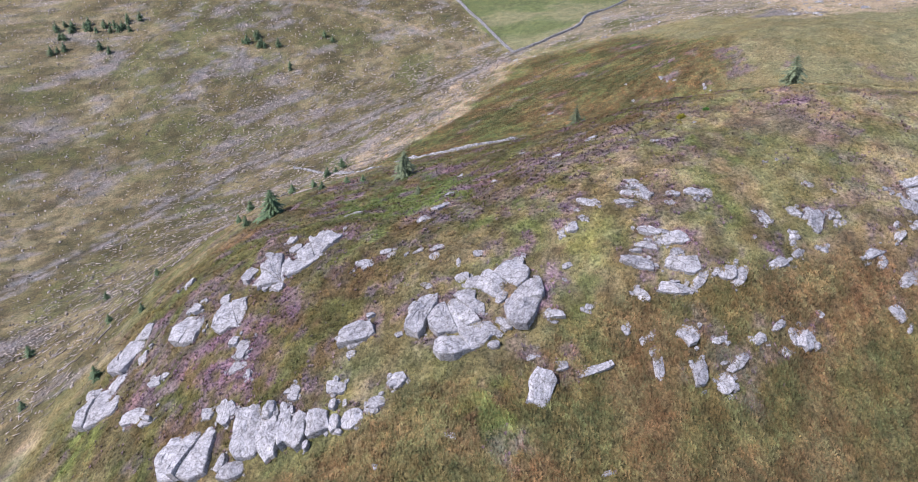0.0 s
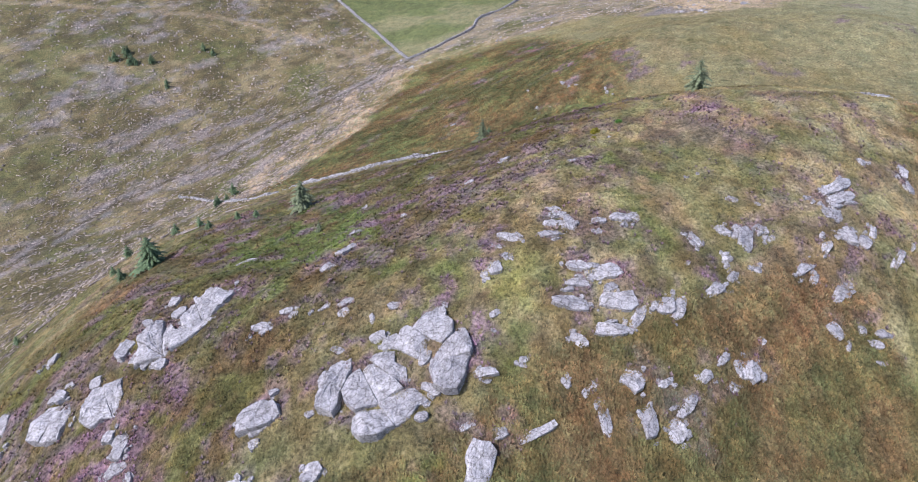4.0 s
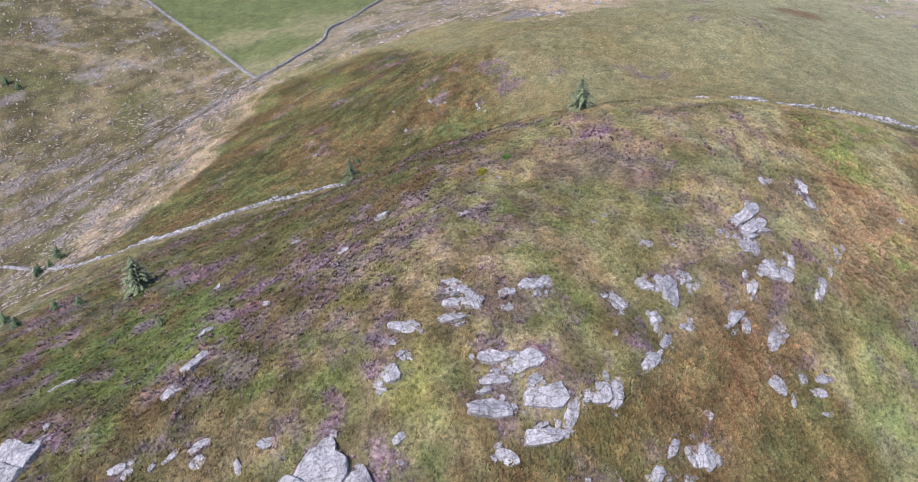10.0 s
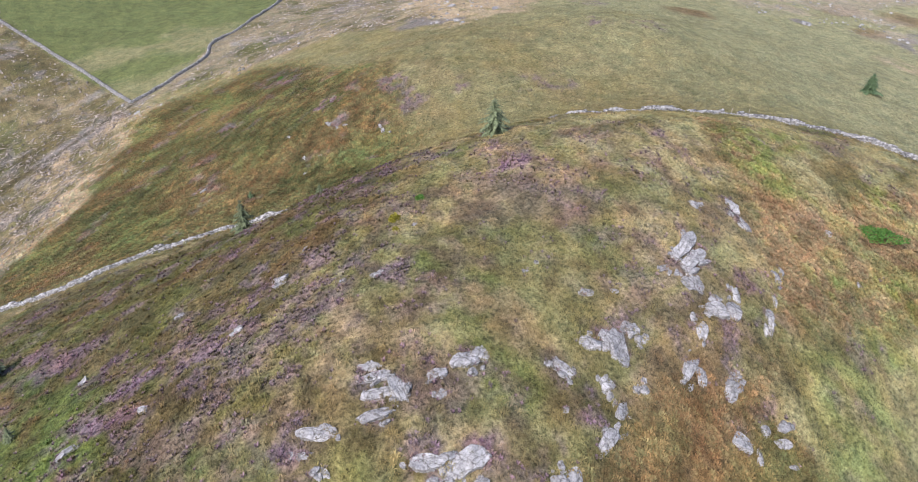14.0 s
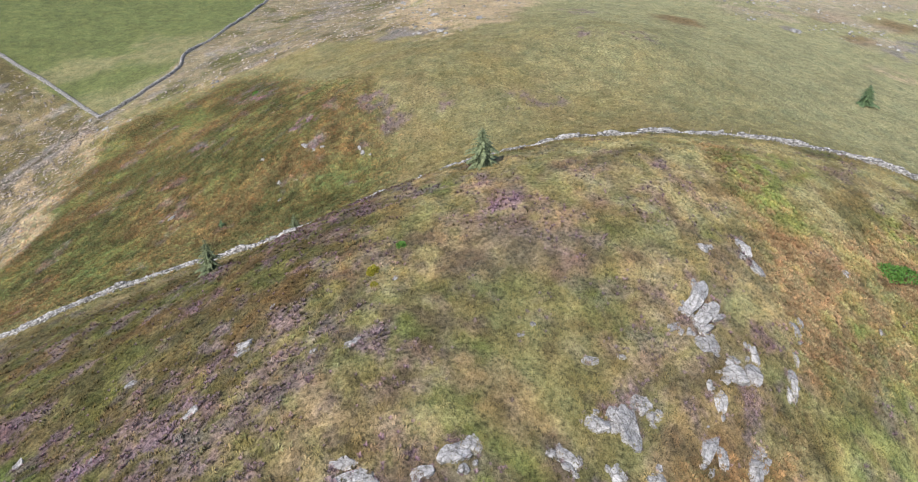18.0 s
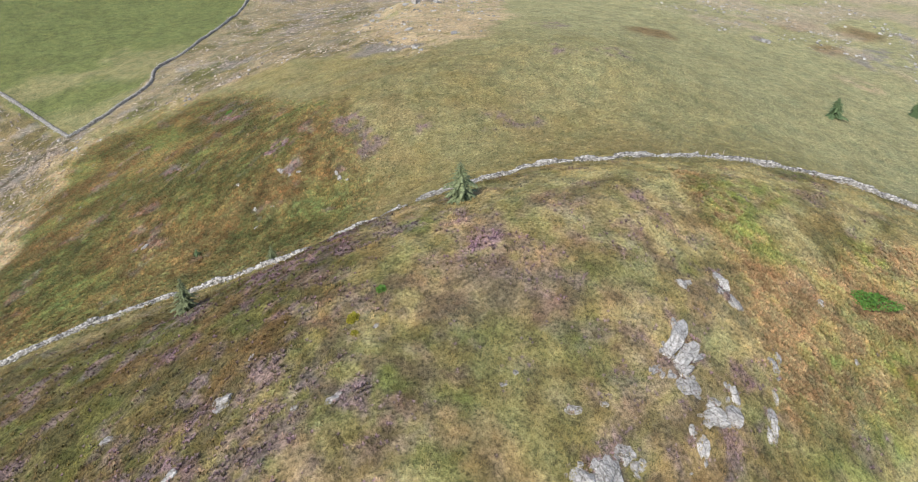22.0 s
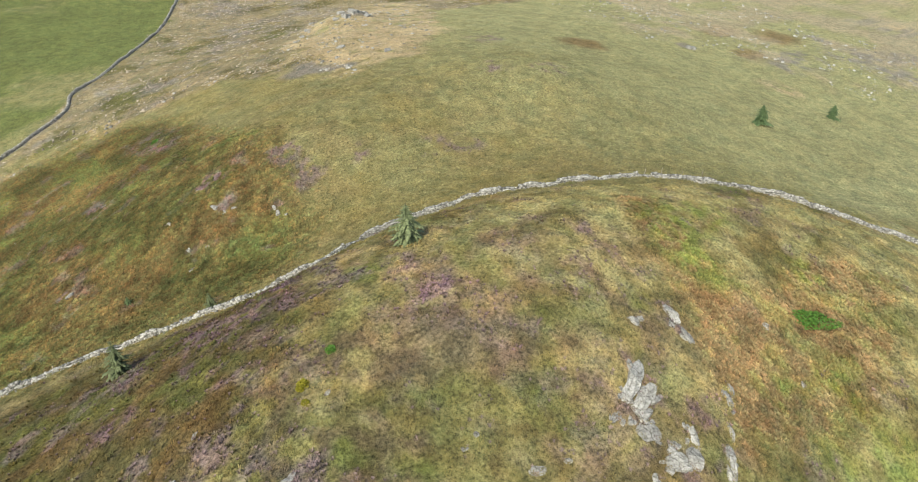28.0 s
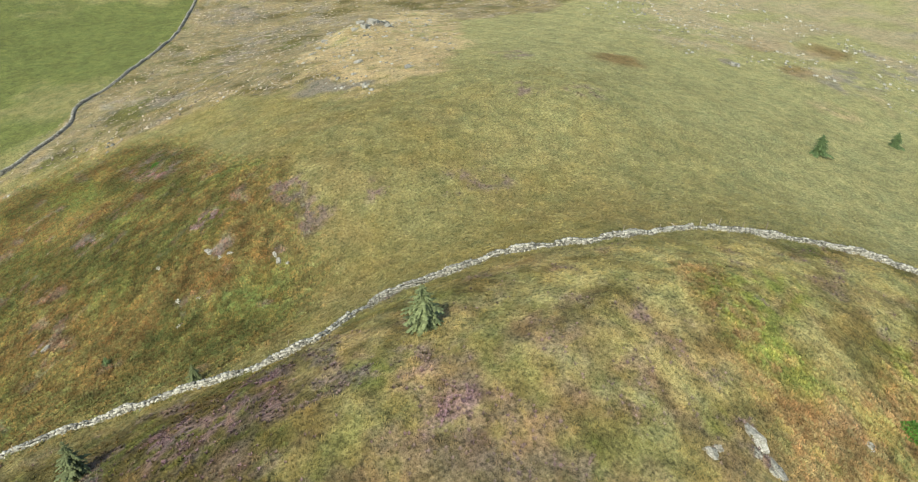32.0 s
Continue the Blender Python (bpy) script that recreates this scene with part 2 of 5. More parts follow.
# ---------------------------------------------------------------- where rock crops out: x, y, length, width, height, heading
OUTCROPS = {
    "west_slabs": [(-25.5, 74.9, 5.2, 6.7, 1.5, 32), (-20.1, 77.9, 6.6, 4.6, 1.5, 47), (-30.8, 69.3, 5.0, 5.2, 1.5, 1), (-38.1, 71.0, 5.4, 4.9, 1.5, -10), (-50.8, 76.2, 9.0, 6.3, 1.5, 47), (-46.6, 71.6, 1.7, 2.4, 0.8, 1), (-51.5, 66.9, 9.2, 6.1, 1.5, -1), (-43.0, 60.6, 6.0, 2.0, 1.3, -8), (-27.7, 62.6, 2.7, 1.5, 0.8, 58), (-27.8, 60.6, 2.9, 1.2, 0.7, 17), (-25.9, 58.5, 2.1, 0.5, 0.4, -75), (-41.3, 64.5, 2.0, 1.5, 0.7, 3), (-27.8, 54.5, 3.9, 1.5, 0.9, -65), (-12.2, 59.0, 4.4, 2.8, 1.3, 14), (-44.2, 86.0, 1.9, 2.0, 0.7, 86), (-25.3, 82.8, 1.7, 2.0, 0.7, 53), (-30.2, 76.5, 3.0, 1.8, 0.9, 72)],
    "west_ledge": [(-26.3, 74.8, 6.1, 3.2, 1.1, 38), (-21.6, 74.5, 5.5, 2.7, 1, 35), (-18.4, 79.3, 5.4, 1.3, 0.5, 63), (-40.3, 64.9, 1.9, 0.9, 0.4, 5), (-28.4, 60.9, 3, 0.8, 0.4, 41), (-27.6, 63.5, 2.7, 0.9, 0.4, 27), (-25.8, 58.7, 2.2, 0.5, 0.3, 94), (-28.2, 55, 3.4, 1.2, 0.5, -47), (-45, 86.8, 1.5, 0.7, 0.3, 79), (-30.2, 76.5, 1.9, 0.8, 0.3, 89), (-25.5, 83.4, 1.3, 0.6, 0.3, -38), (-37.9, 76, 1.6, 0.8, 0.4, -5)],
    "front_crag": [(-31.7, 51.0, 8.7, 5.8, 1.5, -9), (-27.6, 54.3, 2.2, 2.0, 1.0, -86), (-23.8, 50.6, 7.1, 3.2, 1.5, -83), (-21.0, 49.6, 5.7, 2.0, 1.5, -83), (-19.3, 50.1, 5.0, 1.4, 1.3, -76), (-17.6, 49.3, 4.6, 1.7, 1.4, -84), (-15.3, 49.1, 3.1, 2.4, 1.4, -86), (-11.4, 48.3, 1.8, 2.1, 1.0, -87), (-24.8, 46.7, 2.0, 2.5, 1.1, -89), (-8.7, 49.7, 2.1, 1.2, 0.8, -3), (-6.6, 51.5, 1.9, 1.6, 0.9, 56), (-18.9, 53.8, 1.4, 1.3, 0.7, -25), (-13.3, 52.5, 1.5, 1.2, 0.7, -10), (-13.3, 48.6, 2.0, 1.2, 0.8, -77), (-9.5, 49.0, 1.2, 1.1, 0.6, -141)],
    "front_scatter": [(-19.3, 54.3, 2, 1.1, 0.4, -7), (-19.1, 55.3, 0.3, 0.7, 0.2, 52), (-14.1, 52.8, 1.5, 1.4, 0.4, 15), (-8.4, 49.6, 1.4, 0.9, 0.3, 13), (-12.4, 50.4, 0.6, 0.8, 0.3, 7), (-6.8, 51.6, 2, 1.3, 0.4, 39), (-11.7, 58.6, 3.7, 2.4, 0.6, 24), (-6.9, 57.4, 0.9, 0.8, 0.3, 49), (-11.7, 70, 2.2, 0.8, 0.3, 28), (-13.9, 69.7, 0.8, 0.7, 0.2, 9), (-8.8, 70.6, 1.1, 0.8, 0.3, 36), (-3.8, 63.3, 1.9, 0.7, 0.3, -39), (-3.1, 68.5, 1.3, 0.9, 0.3, 20), (-6.9, 70.1, 0.8, 0.6, 0.2, 31)],
    "main_crag": [(-4.1, 59.3, 5.9, 2.0, 1.4, -115), (-0.3, 58.4, 6.3, 4.6, 1.1, -155), (0.8, 55.0, 7.0, 3.1, 1.2, -160), (5.5, 61.8, 6.7, 3.9, 0.8, -141), (7.6, 58.9, 7.5, 3.4, 0.8, -108), (10.3, 56.6, 3.0, 0.7, 0.6, -4), (5.1, 56.2, 2.0, 0.8, 0.5, -32)],
    "south_scatter": [(8.5, 48.9, 3.7, 2.6, 1.1, -111), (10.9, 51.2, 1.5, 1.1, 0.4, -7), (14.5, 50.9, 4.4, 0.8, 0.6, 17), (7.8, 52.2, 1.6, 0.6, 0.3, 12), (21.3, 51.1, 2.8, 0.8, 0.5, -94), (18.3, 54.4, 1.0, 0.7, 0.3, -60), (20.0, 53.5, 0.8, 0.7, 0.2, -36), (21.0, 53.8, 0.6, 0.5, 0.2, -55), (-0.9, 44.9, 1.2, 0.5, 0.3, -23), (-8.3, 43.1, 0.7, 0.6, 0.2, -58), (14.7, 41.5, 1.5, 0.4, 0.2, 12), (14.2, 56.9, 1.5, 0.6, 0.3, -31), (39.9, 56.0, 0.7, 0.7, 0.2, -61)],
    "south_crag": [(24.7, 53.6, 2.3, 1.9, 0.8, -53), (25.3, 50.1, 2.8, 1.3, 0.8, -95), (27.7, 49.4, 2.2, 1.7, 0.8, -79), (28.0, 53.0, 1.8, 0.7, 0.4, -162), (29.5, 50.9, 3.2, 1.0, 0.7, -137), (32.2, 53.1, 1.5, 1.1, 0.5, -148), (37.2, 53.4, 2.2, 2.2, 0.9, -120), (34.6, 54.4, 1.9, 0.6, 0.4, -138), (35.1, 52.2, 1.1, 1.1, 0.4, -52), (21.1, 50.9, 2.8, 0.8, 0.6, -90), (20.0, 53.4, 0.8, 1.0, 0.4, -55), (18.3, 54.5, 0.8, 0.5, 0.3, -62), (36.0, 53.6, 1.3, 0.8, 0.4, -88)],
    "summit_slab": [(22.5, 74.6, 2.1, 0.7, 0.4, -36), (22.5, 73.3, 3.4, 0.8, 0.5, -24), (22.2, 71.7, 3.6, 1.2, 0.7, -18), (20.8, 70.3, 2.9, 1.0, 0.6, -8), (23.3, 71.4, 3.0, 0.9, 0.6, -96), (29.5, 71.1, 2.4, 1.4, 0.6, 12), (30.9, 71.0, 1.3, 1.3, 0.4, -56), (26.7, 71.0, 1.8, 0.7, 0.4, -9), (25.7, 69.4, 0.7, 0.4, 0.2, -31), (16.4, 71.6, 3.0, 0.8, 0.5, -43), (14.9, 70.6, 2.2, 0.4, 0.3, -35), (13.7, 67.5, 1.6, 1.6, 0.5, -91), (12.6, 66.8, 1.2, 0.4, 0.2, -45), (15.6, 68.5, 1.2, 0.6, 0.3, -68)],
    "summit_scatter": [(20.7, 93.3, 1.9, 1.1, 0.3, -31), (27.8, 84.7, 1.4, 0.6, 0.2, 12), (44.4, 72.8, 1.3, 0.7, 0.2, -36), (47.4, 72.1, 0.9, 0.4, 0.2, -35), (40.8, 78.1, 0.6, 0.3, 0.2, -9), (42.5, 78.4, 0.4, 0.3, 0.2, -6), (36, 68, 0.7, 0.7, 0.3, -73), (36.5, 66.5, 1.3, 0.6, 0.3, -39), (37.5, 66.6, 1, 0.4, 0.2, 48), (34.4, 63.9, 0.6, 0.4, 0.2, -5), (25.1, 86.1, 0.7, 0.4, 0.2, -28), (0.2, 100.4, 1.1, 1, 0.3, 24), (5.2, 85.7, 0.9, 0.6, 0.2, -31), (10.9, 100.9, 1.3, 0.8, 0.3, -21)],
    "east_crag": [(40.9, 68.3, 2.0, 1.4, 0.6, -44), (43.1, 67.0, 3.7, 1.8, 0.9, -115), (45.5, 68.3, 1.3, 1.4, 0.5, -73), (45.8, 66.8, 1.2, 0.7, 0.3, -30), (42.7, 68.2, 1.4, 1.0, 0.4, -105), (42.5, 63.2, 1.1, 0.8, 0.3, -61), (36.8, 67.1, 2.0, 1.0, 0.5, -62), (39.6, 64.5, 1.1, 1.0, 0.4, -103), (45.8, 67.7, 0.7, 1.0, 0.3, -93), (39.4, 63.8, 1.4, 0.5, 0.3, -145)],
    "crescent": [(25.1, 63.8, 3.5, 1.5, 0.8, 0), (22.3, 65.1, 2.8, 1.1, 0.6, -32), (21.7, 63.5, 2.6, 0.9, 0.5, -17), (25.4, 60.6, 4.2, 1.8, 1.0, -9), (27.1, 59.0, 3.0, 1.0, 0.6, -135), (24.0, 58.1, 3.8, 1.2, 0.8, 170), (20.5, 61.4, 3.5, 1.6, 0.9, -22), (30.2, 59.5, 2.0, 1.8, 0.7, -108), (31.5, 59.2, 3.0, 1.3, 0.7, -125), (29.2, 59.6, 1.1, 0.8, 0.3, -100), (36.2, 60.7, 3.2, 0.9, 0.6, -161), (39.4, 62.2, 1.6, 1.0, 0.4, -145), (20.4, 57.8, 2.1, 1.0, 0.5, -49), (36.5, 61.4, 0.8, 0.6, 0.3, 16)],
    "ridge_crag": [(59.2, 73.9, 5.7, 1.4, 0.9, -159), (58.5, 72.2, 4.7, 1.3, 0.8, -164), (54.5, 72.4, 0.9, 0.7, 0.3, -26), (56.0, 69.7, 2.6, 1.5, 0.7, -26), (56.1, 66.7, 2.4, 1.7, 0.7, -28), (58.2, 66.1, 1.5, 2.2, 0.6, -54), (60.4, 67.4, 1.8, 1.0, 0.4, -125), (52.8, 65.5, 2.3, 1.0, 0.5, -126), (48.9, 63.3, 3.5, 1.0, 0.6, -152), (49.2, 62.0, 1.4, 0.7, 0.3, -116), (51.8, 60.6, 3.1, 1.2, 0.7, -146), (52.2, 60.9, 1.3, 0.9, 0.4, -31), (72.3, 78.0, 3.1, 0.9, 0.6, -115), (71.5, 75.2, 2.1, 1.0, 0.5, -104), (68.4, 68.1, 2.4, 0.5, 0.4, -124), (62.1, 64.2, 4.2, 0.4, 0.5, -137), (66.5, 79.0, 1.0, 1.2, 0.4, -102), (56.9, 70.9, 1.1, 0.9, 0.3, -103), (57.6, 67.7, 1.2, 0.7, 0.3, -43)],
    "lower_east_stones": [(60.8, 63.5, 1.8, 0.7, 0.3, -113), (65.3, 66.1, 3.2, 0.4, 0.2, -135), (69.7, 68.2, 2.9, 0.4, 0.2, -129), (49.1, 56.8, 1.9, 1.7, 0.5, -56), (52.5, 56.8, 1.2, 0.9, 0.3, -110), (55, 56.4, 2.2, 1, 0.5, -5), (53.3, 55.4, 1.4, 0.8, 0.4, -24), (53.1, 53.7, 1.1, 0.4, 0.3, -18), (50.1, 55.5, 1.7, 0.4, 0.2, -119), (84.8, 71.7, 0.9, 1, 0.3, -61), (81.7, 65, 0.8, 0.6, 0.2, -129)],
    "far_slope_stones": [(51.9, 160.6, 1.9, 1.2, 0.5, -68), (52.6, 158.2, 1.3, 0.8, 0.3, -20), (54.2, 157.4, 1.6, 0.7, 0.3, -40), (59.1, 149.2, 1.8, 0.9, 0.6, -118), (59.3, 150.9, 1.6, 0.8, 0.5, -100), (60, 148, 0.9, 0.6, 0.3, -60), (25.5, 169.9, 1.7, 1.5, 0.6, -32), (44.3, 156.8, 0.9, 1, 0.3, -41), (42.5, 151.6, 0.9, 1, 0.3, -19), (47, 154.4, 0.9, 0.7, 0.3, -21), (44.8, 167.1, 1.6, 0.7, 0.3, -58), (18.2, 214, 1.5, 1.1, 0.3, -50), (22.5, 211.4, 1.9, 0.5, 0.3, -89)],
    "west_edge_stones": [(-2, 81.5, 4.3, 1.1, 0.5, 36), (-4.4, 77.8, 3, 0.9, 0.4, 15), (-1.3, 86.9, 2, 0.7, 0.3, 18), (-17.2, 91.3, 3.5, 0.5, 0.3, -21), (20.3, 92.3, 1.4, 0.6, 0.3, -3), (14.7, 88.2, 1.2, 0.6, 0.3, 19), (24.7, 96.5, 0.8, 0.3, 0.2, 45), (28.3, 85, 0.9, 0.3, 0.2, 23), (35.2, 90.6, 0.6, 0.4, 0.2, 18), (0.2, 100.4, 1.2, 0.6, 0.3, 61), (6.6, 92, 0.7, 0.3, 0.2, 49), (11, 100.6, 0.7, 0.4, 0.2, 33)],
    "west_low_stones": [(-12.2, 70.7, 3.3, 0.8, 0.3, -4), (-9.7, 71.4, 1.7, 0.6, 0.3, -12), (-2.9, 69.8, 1.8, 0.8, 0.4, 23), (-5.3, 70.1, 1.6, 0.6, 0.3, 21), (2.7, 67, 1.7, 0.7, 0.3, -13), (-0, 66.2, 1.3, 0.5, 0.3, -80), (12.7, 62.1, 1.2, 0.5, 0.3, 20), (14.6, 57.2, 1.1, 0.5, 0.3, -3), (12.3, 60.5, 0.7, 0.3, 0.2, -41), (7.6, 65.2, 1.2, 0.4, 0.2, -52), (-8.4, 71.4, 0.5, 0.4, 0.2, -7)],
    "far_outcrop": [(160, 277, 5, 2.6, 1.1, 30), (166, 281, 6, 2.8, 1.2, 24), (154, 273, 3.6, 2, 0.9, 40), (169, 286, 4, 2.2, 0.9, 15), (163, 272, 3, 1.6, 0.7, 50), (157, 281, 3, 1.8, 0.7, 10), (153, 297, 2.4, 1.5, 0.6, 60), (148, 290, 2, 1.4, 0.5, 50), (140, 280, 2, 1.2, 0.5, 45), (134, 273, 1.8, 1.2, 0.5, 40), (127, 265, 1.8, 1.2, 0.4, 45), (150, 274, 2, 1.3, 0.5, 10), (123, 228, 2.2, 1.3, 0.5, 15), (128, 209, 2, 1.2, 0.5, 15), (240, 173, 3.5, 2.2, 0.8, 15)],
}
FRINGE = []
pick = random.Random(5)
for name, stones in OUTCROPS.items():
    for x, y, l, w, h, heading in stones:
        if l * w > 1.2 and name != "far_outcrop":
            for _ in range(2 if l * w > 5 else 1):
                a = pick.uniform(0.2, 2.9)
                FRINGE.append((x + (0.4 * l + 0.5) * math.cos(a), y + (0.4 * w + 0.9) * math.sin(a), pick.uniform(0.9, 1.4) + 0.2 * l))

# ---------------------------------------------------------------- what grows where
def inside(x, y, outline, soft, ragged, warp):
    """1 inside the outline and 0 outside, with a ragged edge."""
    corners = np.array(outline, float)
    lo, hi = corners.min(0) - soft - ragged, corners.max(0) + soft + ragged
    out = np.zeros(x.shape)
    sel = (x > lo[0]) & (x < hi[0]) & (y > lo[1]) & (y < hi[1])
    wx, wy = x[sel] + warp[0][sel] * ragged, y[sel] + warp[1][sel] * ragged
    far, odd = np.full(wx.shape, 1e9), np.zeros(wx.shape, bool)
    for (ax, ay), (bx, by) in zip(outline, outline[1:] + outline[:1]):
        ex, ey = bx - ax, by - ay
        t = np.clip(((wx - ax) * ex + (wy - ay) * ey) / (ex * ex + ey * ey), 0, 1)
        far = np.minimum(far, np.hypot(wx - ax - t * ex, wy - ay - t * ey))
        if ey:
            odd ^= ((ay > wy) != (by > wy)) & (wx < ex * (wy - ay) / ey + ax)
    out[sel] = smooth(-soft, soft, np.where(odd, far, -far))
    return out


def beside(x, y, line, wide, warp):
    """1 on a line and 0 past its half width."""
    wx, wy = x + warp[0] * 1.5, y + warp[1] * 1.5
    far = np.full(x.shape, 1e9)
    for (ax, ay), (bx, by) in zip(line, line[1:]):
        ex, ey = bx - ax, by - ay
        t = np.clip(((wx - ax) * ex + (wy - ay) * ey) / (ex * ex + ey * ey), 0, 1)
        far = np.minimum(far, np.hypot(wx - ax - t * ex, wy - ay - t * ey))
    return smooth(1.3, 0.6, far / wide)


def spots(x, y, places, warp):
    """1 at the middle of each round spot (x, y, radius), 0 outside."""
    wx, wy = (x + warp[0] * 2.5).ravel(), (y + warp[1] * 2.5).ravel()
    best = np.zeros(wx.shape)
    for cx, cy, r in places:
        sel = np.nonzero((np.abs(wx - cx) < 1.3 * r) & (np.abs(wy - cy) < 1.3 * r))[0]
        best[sel] = np.maximum(best[sel], smooth(1.25, 0.45, np.hypot(wx[sel] - cx, wy[sel] - cy) / r))
    return best.reshape(x.shape)


FRONT_BRACKEN = [(-24, 44), (-5, 48.5), (6, 52), (11, 55.5), (20, 57), (30, 58), (44, 61), (53, 59), (56, 50), (60, 20), (-24, 10)]
EAST_BRACKEN = [(88, 98), (82, 90), (76, 80), (69, 70), (62, 63), (57, 60), (43, 63), (39, 58), (46, 57), (56, 60), (64, 64), (75, 62), (86, 58), (118, 66), (110, 74), (88, 76), (86, 84), (94, 95)]
FAR_BRACKEN = [(-14, 199), (10, 231), (26, 256), (45, 253), (64, 240), (68, 214), (68, 165), (60, 144), (52, 134), (42, 136), (28, 147), (6, 154), (-12, 164), (-26, 182)]
EAST_GREEN = [(56, 54), (62, 58), (74, 56), (90, 52), (140, 52), (150, 0), (60, 0)]
CLEARFELL = [(23, 270), (-5, 215), (-22, 182), (-42, 152), (-48, 128), (-60, 105), (-62, 85), (-72, 66), (-90, 50), (-300, 0), (-900, 200), (-700, 900), (-60, 620), (-1, 346)]
STREAM_STRAW = [(30, 275), (12, 228), (-12, 194), (-30, 182), (-47, 188), (-32, 215), (-8, 248), (20, 272)]
FIELD = [(-1, 346), (23, 271), (38, 276), (58, 302), (83, 327), (115, 369), (170, 460), (200, 700), (-120, 700)]
PALE_KNOLL = [(103, 202), (110, 195), (129, 202), (154, 219), (196, 268), (212, 300), (197, 318), (158, 297), (130, 274), (104, 224)]
CLEARFELL_EAST = [(28, 270), (64, 252), (88, 247), (100, 226), (106, 224), (132, 272), (160, 294), (197, 314), (208, 300), (200, 270), (240, 262), (300, 290), (500, 380), (600, 700), (200, 700), (150, 430), (116, 371), (85, 331), (58, 303), (38, 277)]
PALE_FAR = [(235, 200), (262, 150), (262, 118), (330, 95), (600, 60), (900, 500), (360, 420), (290, 300)]
WEST_HEATH = [(-64, 62), (-34, 46), (-26, 50), (-16, 55), (-8, 62), (0, 68), (12, 75), (22, 82), (30, 90), (36, 100), (45, 113), (40, 126), (20, 140), (0, 144), (-16, 138), (-32, 122), (-50, 95)]
SUMMIT = [(12, 62), (24, 58), (44, 64), (66, 74), (78, 92), (72, 106), (52, 108), (34, 100), (18, 92), (8, 76)]
WEST_GREEN = [(-16, 112), (-7, 118), (1, 95), (0, 87), (-6, 80), (-14, 84), (-22, 96)]
HEATHER = [(2, 91, 4), (6, 93, 4.5), (13, 88, 3.7), (14, 83, 2.8), (20, 89, 3.4), (23, 88, 2.9), (10, 86, 2.9), (29, 85, 2.5), (26, 92, 2.7), (41, 108, 3.5), (47, 107, 4), (52, 102, 3.9),
           (55, 64, 2.2), (53, 63, 1.9), (63, 87, 2.1), (39, 64, 1.3), (37, 63, 1.4), (32, 71, 1.1), (16, 78, 1.6), (15, 71, 1.7), (2, 86, 3.8), (6, 67, 3.1), (0, 61, 1.8), (8, 59, 1.6),
           (30, 52, 3.4), (30, 49, 2.6), (49, 63, 2), (-16, 78, 2.8), (-34, 97, 4.8), (-30, 76, 2.9)]
HEATHER_SOUTH = [(-7, 66, 1.7), (-11, 66, 1.4), (-32, 63, 7), (-33, 57, 4.4), (-36, 74, 3.8), (-23, 69, 2.7), (-19, 82, 3), (-44, 69, 3.2), (-21, 65, 2.8), (-25, 57, 3.2), (5, 44, 2.5), (13, 49, 1.3),
                 (49, 94, 2.5), (31, 115, 2.8), (20, 109, 3.5), (25, 103, 2.6)]
GRASSY = [(-4, 92, 5.1), (7, 76, 2.3), (-10, 89, 5), (-12, 78, 3.3), (-8, 98, 5), (3, 73, 2.3), (-2, 100, 2.6), (-20, 106, 3.1), (-98, 146, 9.3), (13, 59, 2.8), (9, 70, 2.7), (51, 76, 3.9),
          (32, 74, 3.9), (33, 68, 3.1), (55, 84, 3), (48, 104, 3.4), (35, 78, 3.7), (32, 83, 2.5)]
STALE_HEATHER = [(48, 87, 4.6), (52, 84, 3.7), (43, 88, 3.2), (41, 94, 3.4), (55, 98, 3.9), (45, 64, 2.1), (33, 96, 3)]
TAN_GRASS = [(23, 79, 3), (54, 100, 3.9), (35, 91, 2.8), (61, 90, 3.3), (19, 76, 2.2), (59, 95, 3.4), (60, 103, 3.2), (59, 79, 2.7), (23, 82, 2.1), (24, 66, 2.6)]
HEATHER_BEYOND = [(141, 156, 5), (93, 144, 4), (99, 142, 4), (158, 198, 5), (60, 222, 7), (68, 154, 4), (54, 169, 5), (62.5, 66.2, 3), (65.7, 69.3, 3), (56.5, 64.3, 3), (74.4, 92.5, 2.5), (63.8, 86.6, 3), (41, 116, 5), (49.4, 113.7, 4), (31.6, 118.1, 4), (51.4, 94.8, 3), (75.3, 92.4, 2), (79, 151, 3), (68, 162, 4), (59, 210, 6),
                  (162, 202, 7), (39, 198, 4), (62.5, 123.3, 3), (52, 160, 4), (130, 165, 5)]
BELT = [(-3, 79), (2, 87), (6, 89), (12, 91), (19, 90), (25, 91)]
CREST_BELT = [(23, 119), (30, 113), (38, 110), (46, 106.5), (51, 103)]
LIME = [(88, 88, 6.5), (85, 81, 5), (95, 89, 6), (67, 57, 6), (63, 54, 5), (76, 58, 4), (86, 63, 3.5), (76, 66, 3), (70, 81, 2.5), (96, 86, 3), (101, 74, 3), (-3, 86, 5), (-53, 61, 5), (8, 67, 3), (-90, 138, 8), (15, 66, 4), (84, 54, 5), (4, 46, 4), (60, 50, 5)]
